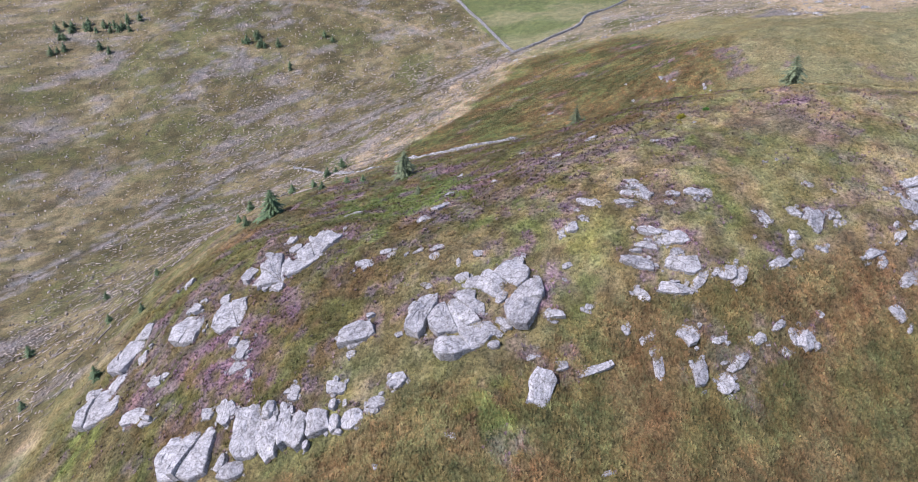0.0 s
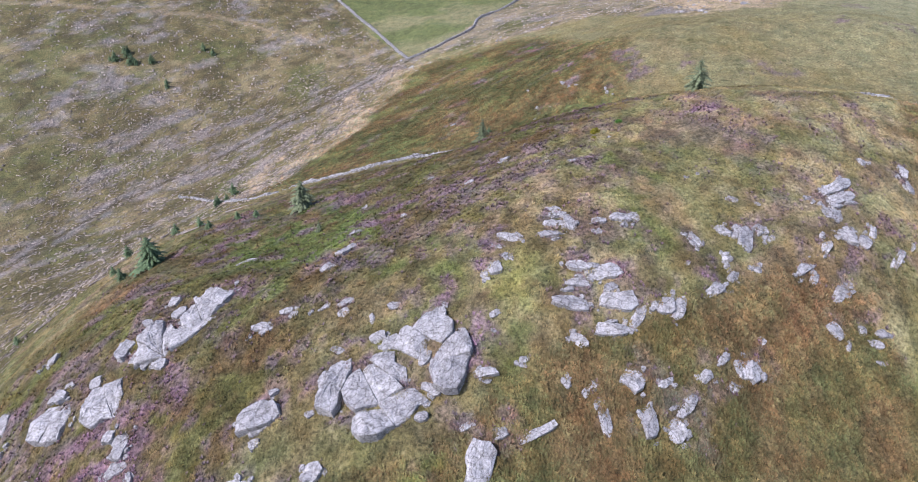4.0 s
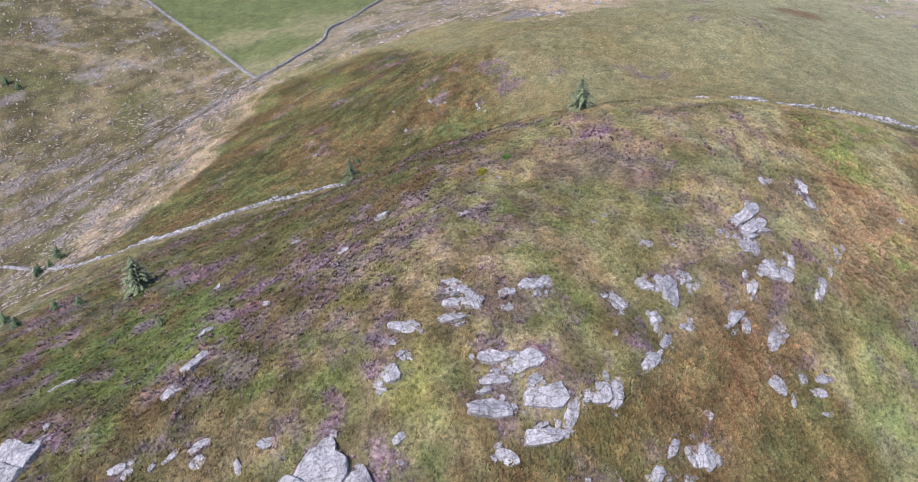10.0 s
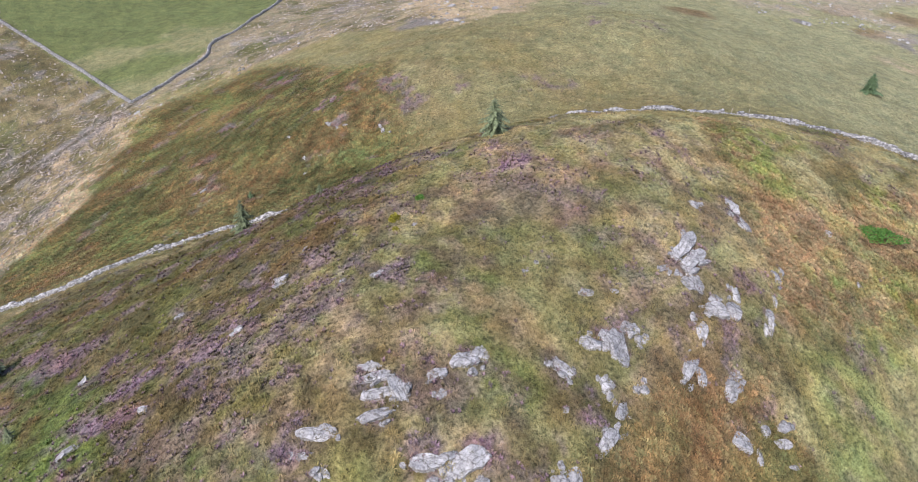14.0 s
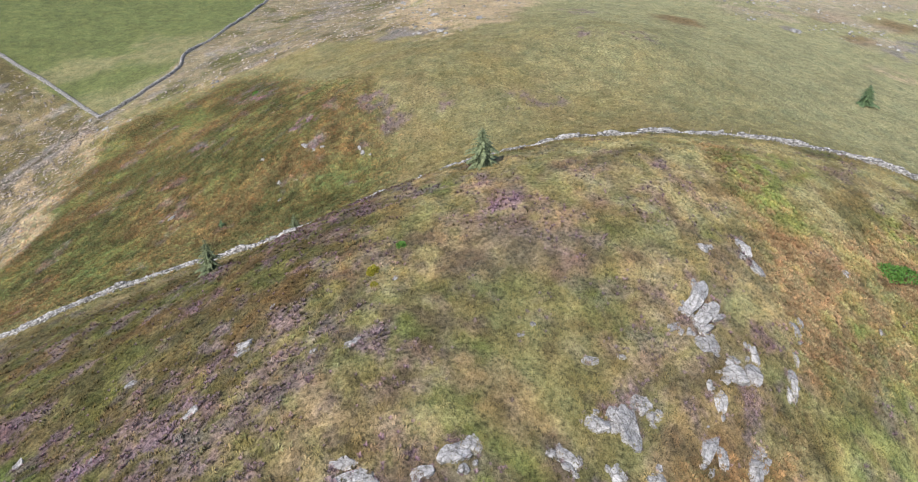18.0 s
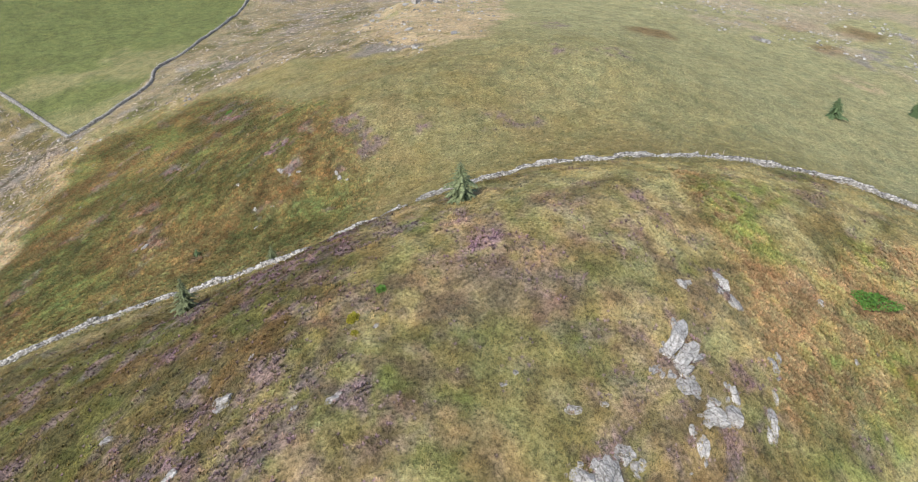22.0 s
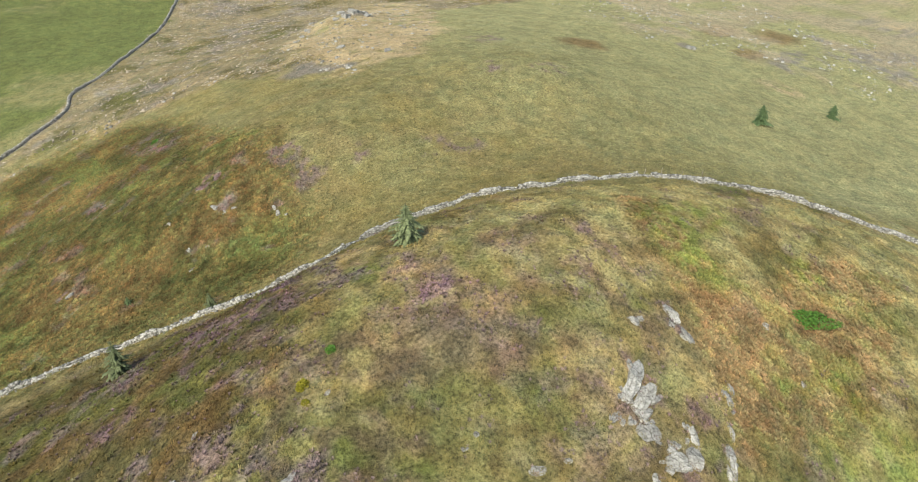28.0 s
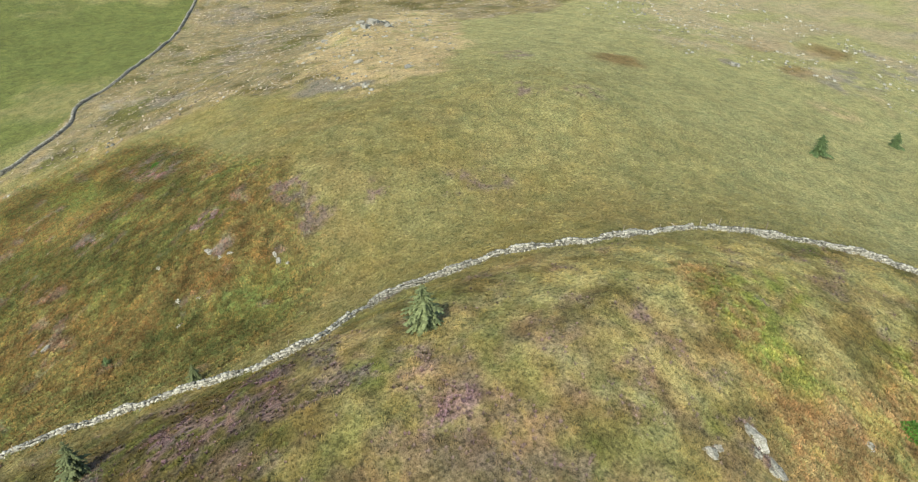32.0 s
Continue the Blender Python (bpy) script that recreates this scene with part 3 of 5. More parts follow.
BRASH = [(278, 148, 12.7), (318, 136, 16.1), (309, 120, 13.7), (323, 158, 9.2), (142, 327, 17.2), (115, 303, 12.3), (78, 277, 9.4), (170, 335, 11),
         (-100, 286, 9), (-91, 322, 9), (-66, 243, 6), (-168, 237, 14), (-4, 317, 6), (-20, 312, 6), (-135, 208, 12), (-35, 254, 5), (-100, 110, 10), (-60, 160, 8), (-114, 329, 8), (-53, 348, 10), (-11, 340, 6),
         (106, 215, 4.5), (107, 208, 3.5), (78, 282, 8), (-160, 285, 10), (-118, 262, 6), (-66, 204, 5), (242, 175, 4), (287, 150, 9), (262, 146, 7), (312, 141, 12), (400, 154, 20), (340, 128, 12), (142, 325, 9), (133, 322, 7), (145, 375, 18), (-10, 215, 5)]
STRIPES = [[(-89, 246), (-80, 256), (-67, 264)], [(-87, 228), (-80, 235), (-63, 246)], [(-96, 223), (-88, 233)], [(-40, 203), (-31, 209), (-23, 223), (-17, 227)], [(-110, 286), (-98, 284), (-84, 290)],
           [(-105, 314), (-95, 322), (-84, 321)], [(-82, 274), (-73, 280)], [(-39, 252), (-32, 257)], [(-59, 247), (-43, 252)], [(-60, 216), (-42, 218)], [(-127, 265), (-112, 281), (-88, 290)],
           [(-161, 236), (-154, 239)], [(-169, 276), (-156, 280), (-153, 292)], [(-120, 256), (-112, 268)], [(-182, 266), (-172, 272)]]
BLEACHED = [(134, 255, 12.1), (133, 220, 11.7), (158, 231, 11.7), (119, 215, 8.9), (128, 201, 7.5), (234, 135, 7.5), (407, 150, 12.7), (126, 256, 8)]
SLATE = [(103, 216, 6.9), (160, 277, 6.7), (106, 221, 3.5), (106, 212, 5), (111, 206, 4), (240, 175, 4), (171, 297, 4)]
DEBRIS = [(18, 263), (45, 259), (67, 255), (84, 255), (103, 240), (112, 222)]
DITCH = [(40, 282), (22, 268), (-14, 249), (-40, 233), (-62, 221), (-80, 211), (-98, 193), (-112, 172), (-130, 140)]
TRACK = [(-160, 350), (-96, 341), (-60, 336), (-24, 318), (-2, 296), (12, 272)]
RUSSET = [(195, 188, 7.7), (307, 169, 10.7), (286, 186, 8.5), (266, 160, 5.6),
          (191, 186, 9), (298, 167, 8), (278, 184, 8), (261, 161, 7), (47, 60, 5), (50, 62, 5), (-70, 95, 8), (-40, 100, 6)]

OLIVE, STRAW, GREEN = np.array((0.165, 0.140, 0.063)), np.array((0.265, 0.212, 0.122)), np.array((0.125, 0.132, 0.048))
RUST, FERN, LING = np.array((0.166, 0.103, 0.052)), np.array((0.120, 0.112, 0.042)), np.array((0.186, 0.132, 0.152))
DARK, MOOR, MEADOW = np.array((0.085, 0.070, 0.036)), np.array((0.222, 0.205, 0.104)), np.array((0.120, 0.136, 0.050))
SLASH, BRIGHT, BARE = np.array((0.235, 0.208, 0.196)), np.array((0.155, 0.205, 0.044)), np.array((0.375, 0.292, 0.190))
# the lawn tone is lifted to make up for dim slopes averted from the sun
HEATH, LIFTED_LAWN, SIDE, BLOOM = np.array((0.086, 0.071, 0.030)), np.array((0.345, 0.308, 0.156)), np.array((0.080, 0.076, 0.030)), np.array((0.202, 0.122, 0.172))


def growth(x, y):
    """The kinds of cover at x, y: a dict of masks and the mean colour."""
    m = {}
    warp = (fbm(x, y, 9.0, 40) - 0.5) * 2, (fbm(x, y, 9.0, 45) - 0.5) * 2
    blot = (fbm(x, y, 4.0, 80) - 0.5) * 2, (fbm(x, y, 4.0, 84) - 0.5) * 2
    m["fell"] = np.maximum(inside(x, y, CLEARFELL, 3.0, 4.0, warp), inside(x, y, CLEARFELL_EAST, 3.0, 4.0, warp))
    m["field"] = inside(x, y, FIELD, 1.0, 1.0, warp)
    m["front"] = inside(x, y, FRONT_BRACKEN, 1.2, 2.0, warp)
    m["east"] = inside(x, y, EAST_BRACKEN, 2.0, 2.5, warp)
    m["far"] = inside(x, y, FAR_BRACKEN, 8.0, 5.0, warp)
    m["lawn"] = inside(x, y, EAST_GREEN, 4.0, 3.0, warp)
    m["straw"] = np.maximum(inside(x, y, STREAM_STRAW, 3.0, 4.0, warp), inside(x, y, PALE_KNOLL, 4.0, 6.0, warp))
    m["pale"] = inside(x, y, PALE_FAR, 12.0, 14.0, warp)
    m["heath"] = inside(x, y, WEST_HEATH, 5.0, 4.0, warp)
    m["moor"] = smooth(-4, 6, (y - 120) + 0.45 * (x - 62)) * (1 - m["fell"]) * (1 - m["far"])
    m["summit"] = inside(x, y, SUMMIT, 5.0, 4.0, warp)
    lumps, fine = fbm(x, y, 5.0, 60, 3), fbm(x, y, 1.5, 70, 2)
    ling = np.maximum(spots(x, y, HEATHER + HEATHER_SOUTH, blot), np.maximum(spots(x, y, HEATHER_BEYOND, blot), spots(x, y, FRINGE, blot)))
    belt = np.maximum(beside(x, y, BELT, 4.2, blot), 0.8 * beside(x, y, CREST_BELT, 3.4, blot))
    ling = np.maximum(ling, belt)
    ling = np.maximum(ling * smooth(0.36, 0.56, fbm(x, y, 2.6, 82, 3)), 0.8 * m["heath"] * smooth(0.58, 0.68, fbm(x, y, 4.0, 83, 3)))
    ling = np.maximum(ling, 0.45 * (1 - m["moor"]) * smooth(0.64, 0.74, fbm(x, y, 5.0, 84, 3)))
    ling = np.maximum(ling, 0.4 * m["summit"] * smooth(0.54, 0.66, fbm(x, y, 5.5, 175, 3)))
    ling = ling * smooth(0.25, 0.55, fbm(x, y, 1.3, 98, 2))
    m["ling"] = ling * (1 - m["field"]) * (1 - m["fell"]) * (1 - 0.55 * m["front"]) * (1 - 0.6 * m["east"])
    lime, russet, brash = spots(x, y, LIME, blot), spots(x, y, RUSSET, blot), spots(x, y, BRASH, blot)

    def blend(colour, other, amount):
        return colour + (other - colour) * amount[..., None]

    c = np.broadcast_to(OLIVE, x.shape + (3,)).copy()
    c = blend(c, STRAW, 0.75 * smooth(0.42, 0.70, lumps))
    c = blend(c, GREEN, 0.7 * smooth(0.48, 0.68, fbm(x, y, 6.0, 61, 3)))
    c = blend(c, DARK, 0.45 * smooth(0.55, 0.70, fbm(x, y, 3.0, 62, 3)))
    c = blend(c, HEATH, 0.78 * m["heath"])
    c = blend(c, RUST * 0.72, 0.5 * m["heath"] * smooth(0.48, 0.64, fbm(x, y, 7.0, 190, 3)))
    c = blend(c, np.array((0.098, 0.112, 0.032)), 0.55 * m["heath"] * smooth(0.50, 0.64, fbm(x, y, 5.0, 181, 3)))
    # brightness and haze put into the colour: grass lightened eastward, off the sun
    c = blend(c, LIFTED_LAWN, 0.66 * smooth(36, 74, x - 0.2 * (y - 80)) * (1 - m["moor"]) * smooth(0.3, 0.6, fbm(x, y, 8.0, 191, 3)))
    c = blend(c, np.array((0.285, 0.232, 0.120)), 0.45 * m["summit"] * smooth(0.44, 0.62, fbm(x, y, 5.0, 170, 3)))
    c = blend(c, np.array((0.186, 0.180, 0.072)), 0.6 * m["summit"] * smooth(0.50, 0.64, fbm(x, y, 6.0, 176, 3)))
    c = blend(c, np.array((0.150, 0.110, 0.078)), 0.65 * m["summit"] * smooth(0.55, 0.66, fbm(x, y, 4.5, 177, 3)))
    c = blend(c, np.array((0.082, 0.112, 0.030)), 0.8 * inside(x, y, WEST_GREEN, 2.0, 3.0, warp) * smooth(0.32, 0.55, fbm(x, y, 3.0, 171, 3)))
    tufts = smooth(0.30, 0.55, fbm(x, y, 2.4, 192, 3))
    c = blend(c, np.array((0.112, 0.134, 0.040)), 0.75 * spots(x, y, GRASSY, blot) * tufts)
    c = blend(c, np.array((0.158, 0.116, 0.086)), 0.65 * spots(x, y, STALE_HEATHER, blot) * tufts)
    c = blend(c, np.array((0.290, 0.224, 0.122)), 0.7 * spots(x, y, TAN_GRASS, blot) * tufts)
    c = blend(c, blend(np.broadcast_to(MOOR, c.shape), OLIVE * 1.35, smooth(0.35, 0.75, fbm(x, y, 12.0, 63, 4))), 0.9 * m["moor"])
    c = blend(c, np.array((0.205, 0.168, 0.088)), 0.55 * m["moor"] * smooth(0.50, 0.66, fbm(x, y, 9.0, 172, 4)) * smooth(150, 90, x))
    ferny = blend(np.broadcast_to(RUST, c.shape), FERN, 0.32 + 0.55 * smooth(0.36, 0.66, fbm(x, y, 6.0, 64, 4)))
    c = blend(c, np.array((0.268, 0.258, 0.142)), 0.8 * m["moor"] * smooth(85, 170, x))
    c = blend(c, ferny, 0.92 * m["front"])
    rusty = blend(np.broadcast_to(np.array((0.258, 0.180, 0.100)), c.shape), np.array((0.275, 0.246, 0.100)), 0.72 * smooth(0.52, 0.68, fbm(x, y, 3.2, 178, 4)))
    c = blend(c, blend(rusty, np.array((0.150, 0.150, 0.045)), 0.5 * smooth(0.56, 0.70, fbm(x, y, 7.0, 179, 3))), 0.92 * m["east"])
    side = blend(np.broadcast_to(SIDE, c.shape), GREEN * 0.9, smooth(0.45, 0.65, fbm(x, y, 10.0, 95, 4)))
    c = blend(c, blend(side, RUST * 0.92, 0.55 * smooth(0.40, 0.66, fbm(x, y, 14.0, 96, 4))), 0.94 * m["far"])
    c = blend(c, blend(np.broadcast_to(LIFTED_LAWN, c.shape), MOOR, smooth(0.35, 0.6, fbm(x, y, 8.0, 65, 3))), 0.9 * m["lawn"])
    c = blend(c, BRIGHT, (0.45 + 0.2 * smooth(70, 84, x)) * lime * smooth(0.25, 0.6, fine))
    c = blend(c, RUST, 0.75 * russet)
    cut = blend(np.broadcast_to(0.46 * STRAW + 0.42 * OLIVE, c.shape), OLIVE * 0.72, smooth(0.40, 0.62, fbm(x, y, 18.0, 66, 4)))
    cut = blend(cut, GREEN * 0.8, 0.65 * smooth(0.52, 0.66, fbm(x, y, 22.0, 67, 4)))
    cut = blend(cut, 0.7 * STRAW + 0.25 * SLASH, 0.75 * smooth(10, 45, x) * smooth(0.34, 0.56, fbm(x, y, 12.0, 182, 4)))
    rows = smooth(0.56, 0.70, fbm(x * 1.0 + y * 0.5, y * 2.2 - x * 0.9, 14.0, 68, 4))
    stripe = np.zeros(x.shape)
    for line in STRIPES:
        stripe = np.maximum(stripe, beside(x, y, line, 3.6, warp))
    debris = beside(x, y, DEBRIS, 6.0, warp)
    m["slash"] = np.maximum(np.maximum(0.5 * rows * m["fell"], brash), np.maximum(stripe, 0.8 * debris))
    m["straw"] = np.maximum(m["straw"], 0.7 * debris * smooth(0.36, 0.6, fbm(x, y, 5.0, 180, 4)))
    cut = blend(cut, DARK * 0.9, 0.7 * smooth(30, 0, x) * smooth(0.50, 0.64, fbm(x, y, 4.0, 173, 3)))
    cut = blend(cut, SLASH, 0.6 * rows * smooth(0.3, 0.6, fbm(x, y, 2.5, 174, 2)))
    c = blend(c, cut, m["fell"])
    c = blend(c, BARE, 0.9 * m["straw"] * smooth(0.32, 0.56, fbm(x, y, 5.0, 69, 4)))
    c = blend(c, OLIVE * 0.9, 0.7 * m["straw"] * smooth(0.56, 0.66, fbm(x, y, 5.0, 169, 4)))
    c = blend(c, 0.6 * BARE + 0.4 * SLASH, 0.7 * m["pale"] * smooth(0.40, 0.62, fbm(x, y, 20.0, 71, 4)))
    c = blend(c, SLASH * 0.85, 0.8 * np.maximum(brash, stripe) * smooth(0.34, 0.60, fbm(x, y, 3.5, 72, 4)))
    knoll = inside(x, y, PALE_KNOLL, 6.0, 9.0, warp) * (1 - brash)
    c = blend(c, BARE, 0.7 * knoll * smooth(0.36, 0.58, fbm(x, y, 4.5, 183, 4)))
    c = blend(c, BARE * 1.1, 0.85 * spots(x, y, BLEACHED, blot) * smooth(0.30, 0.52, fbm(x, y, 5.0, 198, 4)))
    c = blend(c, SLASH * 0.80, 0.85 * spots(x, y, SLATE, blot))
    c = blend(c, BARE * 0.75, 0.45 * beside(x, y, TRACK, 1.8, warp))
    c = blend(c, SLASH * 0.9, 0.8 * beside(x, y, DITCH, 4.5, warp) * smooth(0.35, 0.6, fbm(x, y, 4.0, 93, 3)))
    c = blend(c, DARK * 0.8, 0.85 * beside(x, y, DITCH, 1.0, warp))
    c = blend(c, blend(np.broadcast_to(LING, c.shape), BLOOM, smooth(0.5, 0.7, fbm(x, y, 9.0, 97, 2))), 0.72 * m["ling"])
    grassy = blend(np.broadcast_to(MEADOW, c.shape), MOOR * 0.95, 0.8 * smooth(0.46, 0.66, fbm(x, y * 1.6, 34.0, 73, 5)))
    c = blend(c, grassy, m["field"])
    close = near_ridge(x, y)
    clump = smooth(0.30, 0.70, close * fbm(x, y, 1.7, 195, 2) + (1 - close) * fbm(x, y, 6.5, 196, 2))
    fine = close * fine + (1 - close) * 0.5
    calm = 1 - 0.65 * np.maximum(np.maximum(m["moor"], m["field"]), 0.6 * m["fell"])
    warm = ((fbm(x, y, 2.6, 197, 2) - 0.5) * calm)[..., None] * np.array((0.16, -0.10, -0.18))
    return m, c * (1 + 0.26 * (fine - 0.5) + 0.40 * calm * (clump - 0.5))[..., None] * (1 + warm)


# ---------------------------------------------------------------- materials
def principled(name, roughness=0.85, metallic=0.0, specular=0.25):
    mat = bpy.data.materials.new(name)
    mat.use_nodes = True
    bsdf = mat.node_tree.nodes["Principled BSDF"]
    bsdf.inputs["Roughness"].default_value = roughness
    bsdf.inputs["Metallic"].default_value = metallic
    bsdf.inputs["Specular IOR Level"].default_value = specular
    return mat, mat.node_tree.nodes, mat.node_tree.links, bsdf


def noise_node(nodes, links, scale, detail, source=None, roughness=0.6):
    n = nodes.new("ShaderNodeTexNoise")
    n.inputs["Scale"].default_value, n.inputs["Detail"].default_value, n.inputs["Roughness"].default_value = scale, detail, roughness
    if source is None:
        source = nodes.new("ShaderNodeTexCoord").outputs["Object"]
    links.new(source, n.inputs["Vector"])
    return n


def ramp(nodes, links, value, stops):
    r = nodes.new("ShaderNodeValToRGB")
    while len(r.color_ramp.elements) < len(stops):
        r.color_ramp.elements.new(0.5)
    for e, (p, c) in zip(r.color_ramp.elements, stops):
        e.position, e.color = p, (*c, 1)
    links.new(value, r.inputs[0])
    return r


def multiply(nodes, links, a, b, factor=1.0):
    mix = nodes.new("ShaderNodeMix")
    mix.data_type, mix.blend_type = "RGBA", "MULTIPLY"
    mix.inputs["Factor"].default_value = factor
    links.new(a, mix.inputs[6])
    links.new(b, mix.inputs[7])
    return mix.outputs[2]


def cover_material(name, grain, swing, bump, roughness=0.9, sheen=0.0):
    """Vegetation: the mean colour of the cover, broken up by grain at two sizes."""
    mat, nodes, links, bsdf = principled(name, roughness, specular=0.12)
    attr = nodes.new("ShaderNodeAttribute")
    attr.attribute_name = "cover"
    small = noise_node(nodes, links, grain, 5.0, roughness=0.75)
    large = noise_node(nodes, links, grain * 0.16, 3.0)
    lo, hi = 1.0 - swing, 1.0 + swing
    r1 = ramp(nodes, links, small.outputs["Fac"], [(0.37, (lo * 0.95, lo, lo * 0.95)), (0.63, (hi, hi, hi * 0.96))])
    r2 = ramp(nodes, links, large.outputs["Fac"], [(0.36, (0.78, 0.82, 0.80)), (0.64, (1.2, 1.16, 1.10))])
    colour = multiply(nodes, links, multiply(nodes, links, attr.outputs["Color"], r1.outputs[0]), r2.outputs[0])
    links.new(colour, bsdf.inputs["Base Color"])
    if bump:
        b = nodes.new("ShaderNodeBump")
        b.inputs["Strength"].default_value, b.inputs["Distance"].default_value = 0.9, bump
        links.new(small.outputs["Fac"], b.inputs["Height"])
        links.new(b.outputs[0], bsdf.inputs["Normal"])
    return mat


def rock_material(name, dark, light, scale=1.0):
    mat, nodes, links, bsdf = principled(name, 0.82, specular=0.3)
    co = nodes.new("ShaderNodeTexCoord").outputs["Object"]
    grain = noise_node(nodes, links, 4.5 * scale, 7.0, co, 0.78)
    wide = noise_node(nodes, links, 1.1 * scale, 4.0, co)
    lichen = noise_node(nodes, links, 3.5 * scale, 5.0, co, 0.75)
    warp = nodes.new("ShaderNodeMix")
    warp.data_type, warp.blend_type = "RGBA", "ADD"
    warp.inputs["Factor"].default_value = 0.55
    links.new(co, warp.inputs[6])
    links.new(wide.outputs["Color"], warp.inputs[7])
    stretch = nodes.new("ShaderNodeMapping")
    stretch.inputs["Scale"].default_value, stretch.inputs["Rotation"].default_value = (0.7, 1.7, 2.0), (0.3, 0.2, 0.5)
    links.new(warp.outputs[2], stretch.inputs["Vector"])
    seams = nodes.new("ShaderNodeTexVoronoi")
    seams.feature = "DISTANCE_TO_EDGE"
    seams.inputs["Scale"].default_value = 0.8 * scale
    links.new(stretch.outputs[0], seams.inputs["Vector"])
    veins = noise_node(nodes, links, 2.4 * scale, 6.0, stretch.outputs[0], 0.75)
    base = ramp(nodes, links, wide.outputs["Fac"], [(0.3, dark), (0.7, light)])
    speck = ramp(nodes, links, grain.outputs["Fac"], [(0.37, (0.58, 0.58, 0.57)), (0.48, (0.97, 0.97, 0.97)), (0.64, (1.13, 1.13, 1.11))])
    streak = ramp(nodes, links, veins.outputs["Fac"], [(0.34, (0.48, 0.47, 0.45)), (0.46, (1, 1, 1)), (0.60, (1.0, 1.0, 1.0)), (0.70, (1.25, 1.24, 1.22))])
    moss = ramp(nodes, links, lichen.outputs["Fac"], [(0.36, (0.55, 0.54, 0.46)), (0.47, (1, 1, 1)), (0.66, (1.0, 1.0, 1.0)), (0.74, (1.28, 1.27, 1.2))])
    crack = ramp(nodes, links, seams.outputs["Distance"], [(0.0, (0.34, 0.32, 0.30)), (0.05, (1, 1, 1))])
    colour = multiply(nodes, links, multiply(nodes, links, multiply(nodes, links, base.outputs[0], speck.outputs[0]), moss.outputs[0]), streak.outputs[0])
    info = nodes.new("ShaderNodeObjectInfo")
    tone = ramp(nodes, links, info.outputs["Random"], [(0.0, (0.86, 0.85, 0.84)), (0.5, (1.0, 0.99, 0.97)), (1.0, (1.10, 1.09, 1.07))])
    colour = multiply(nodes, links, colour, tone.outputs[0])
    links.new(multiply(nodes, links, colour, crack.outputs[0], 0.8), bsdf.inputs["Base Color"])
    b = nodes.new("ShaderNodeBump")
    b.inputs["Strength"].default_value, b.inputs["Distance"].default_value = 0.8, 0.08
    links.new(grain.outputs["Fac"], b.inputs["Height"])
    b2 = nodes.new("ShaderNodeBump")
    b2.inputs["Strength"].default_value, b2.inputs["Distance"].default_value = 0.35, 0.05
    links.new(crack.outputs[0], b2.inputs["Height"])
    links.new(b.outputs[0], b2.inputs["Normal"])
    links.new(b2.outputs[0], bsdf.inputs["Normal"])
    return mat


def plain_material(name, dark, light, scale, roughness=0.85, random=0.0):
    mat, nodes, links, bsdf = principled(name, roughness, specular=0.2)
    n = noise_node(nodes, links, scale, 5.0)
    r = ramp(nodes, links, n.outputs["Fac"], [(0.3, dark), (0.7, light)])
    out = r.outputs[0]
    if random:
        info, geo, add = nodes.new("ShaderNodeObjectInfo"), nodes.new("ShaderNodeNewGeometry"), nodes.new("ShaderNodeMath")
        links.new(info.outputs["Random"], add.inputs[0])
        links.new(geo.outputs["Random Per Island"], add.inputs[1])
        add.operation = "PINGPONG"
        add.use_clamp = False
        r2 = ramp(nodes, links, geo.outputs["Random Per Island"], [(0.0, (1 - random,) * 3), (1.0, (1 + random * 0.6,) * 3)])
        r3 = ramp(nodes, links, info.outputs["Random"], [(0.0, (1 - random * 0.6,) * 3), (1.0, (1 + random * 0.5,) * 3)])
        out = multiply(nodes, links, multiply(nodes, links, out, r2.outputs[0]), r3.outputs[0])
    links.new(out, bsdf.inputs["Base Color"])
    return mat


TURF = cover_material("turf", 2.4, 0.60, 0.4)
TUSSOCK = cover_material("tussock_grass", 1.3, 0.24, 0.0)
LING_MAT = cover_material("heather_bloom", 1.6, 0.34, 0.0)
FERN_MAT = cover_material("bracken_frond", 1.4, 0.36, 0.0)
ROCK = rock_material("grey_crag_rock", (0.215, 0.212, 0.203), (0.420, 0.414, 0.397))
WALLSTONE = plain_material("wall_stone", (0.175, 0.172, 0.16), (0.335, 0.325, 0.30), 3.0, 0.85, 0.65)
WALLCORE = plain_material("wall_core", (0.10, 0.095, 0.085), (0.22, 0.21, 0.19), 3.0)
BARK = plain_material("spruce_bark", (0.07, 0.05, 0.035), (0.14, 0.11, 0.085), 14.0)
NEEDLE = plain_material("spruce_needle", (0.055, 0.095, 0.042), (0.130, 0.185, 0.080), 2.0, 0.7, 0.35)
NEEDLE_BLUE = plain_material("bluish_needle", (0.078, 0.100, 0.048), (0.172, 0.200, 0.100), 2.0, 0.7, 0.35)
LEAF = plain_material("shrub_leaf", (0.052, 0.135, 0.024), (0.125, 0.250, 0.042), 2.0, 0.6, 0.3)
GORSE = plain_material("gorse_leaf", (0.16, 0.16, 0.02), (0.32, 0.28, 0.03), 3.0, 0.7, 0.3)
STUMPWOOD = plain_material("stump_wood", (0.19, 0.16, 0.125), (0.38, 0.33, 0.27), 4.0, 0.9, 0.65)
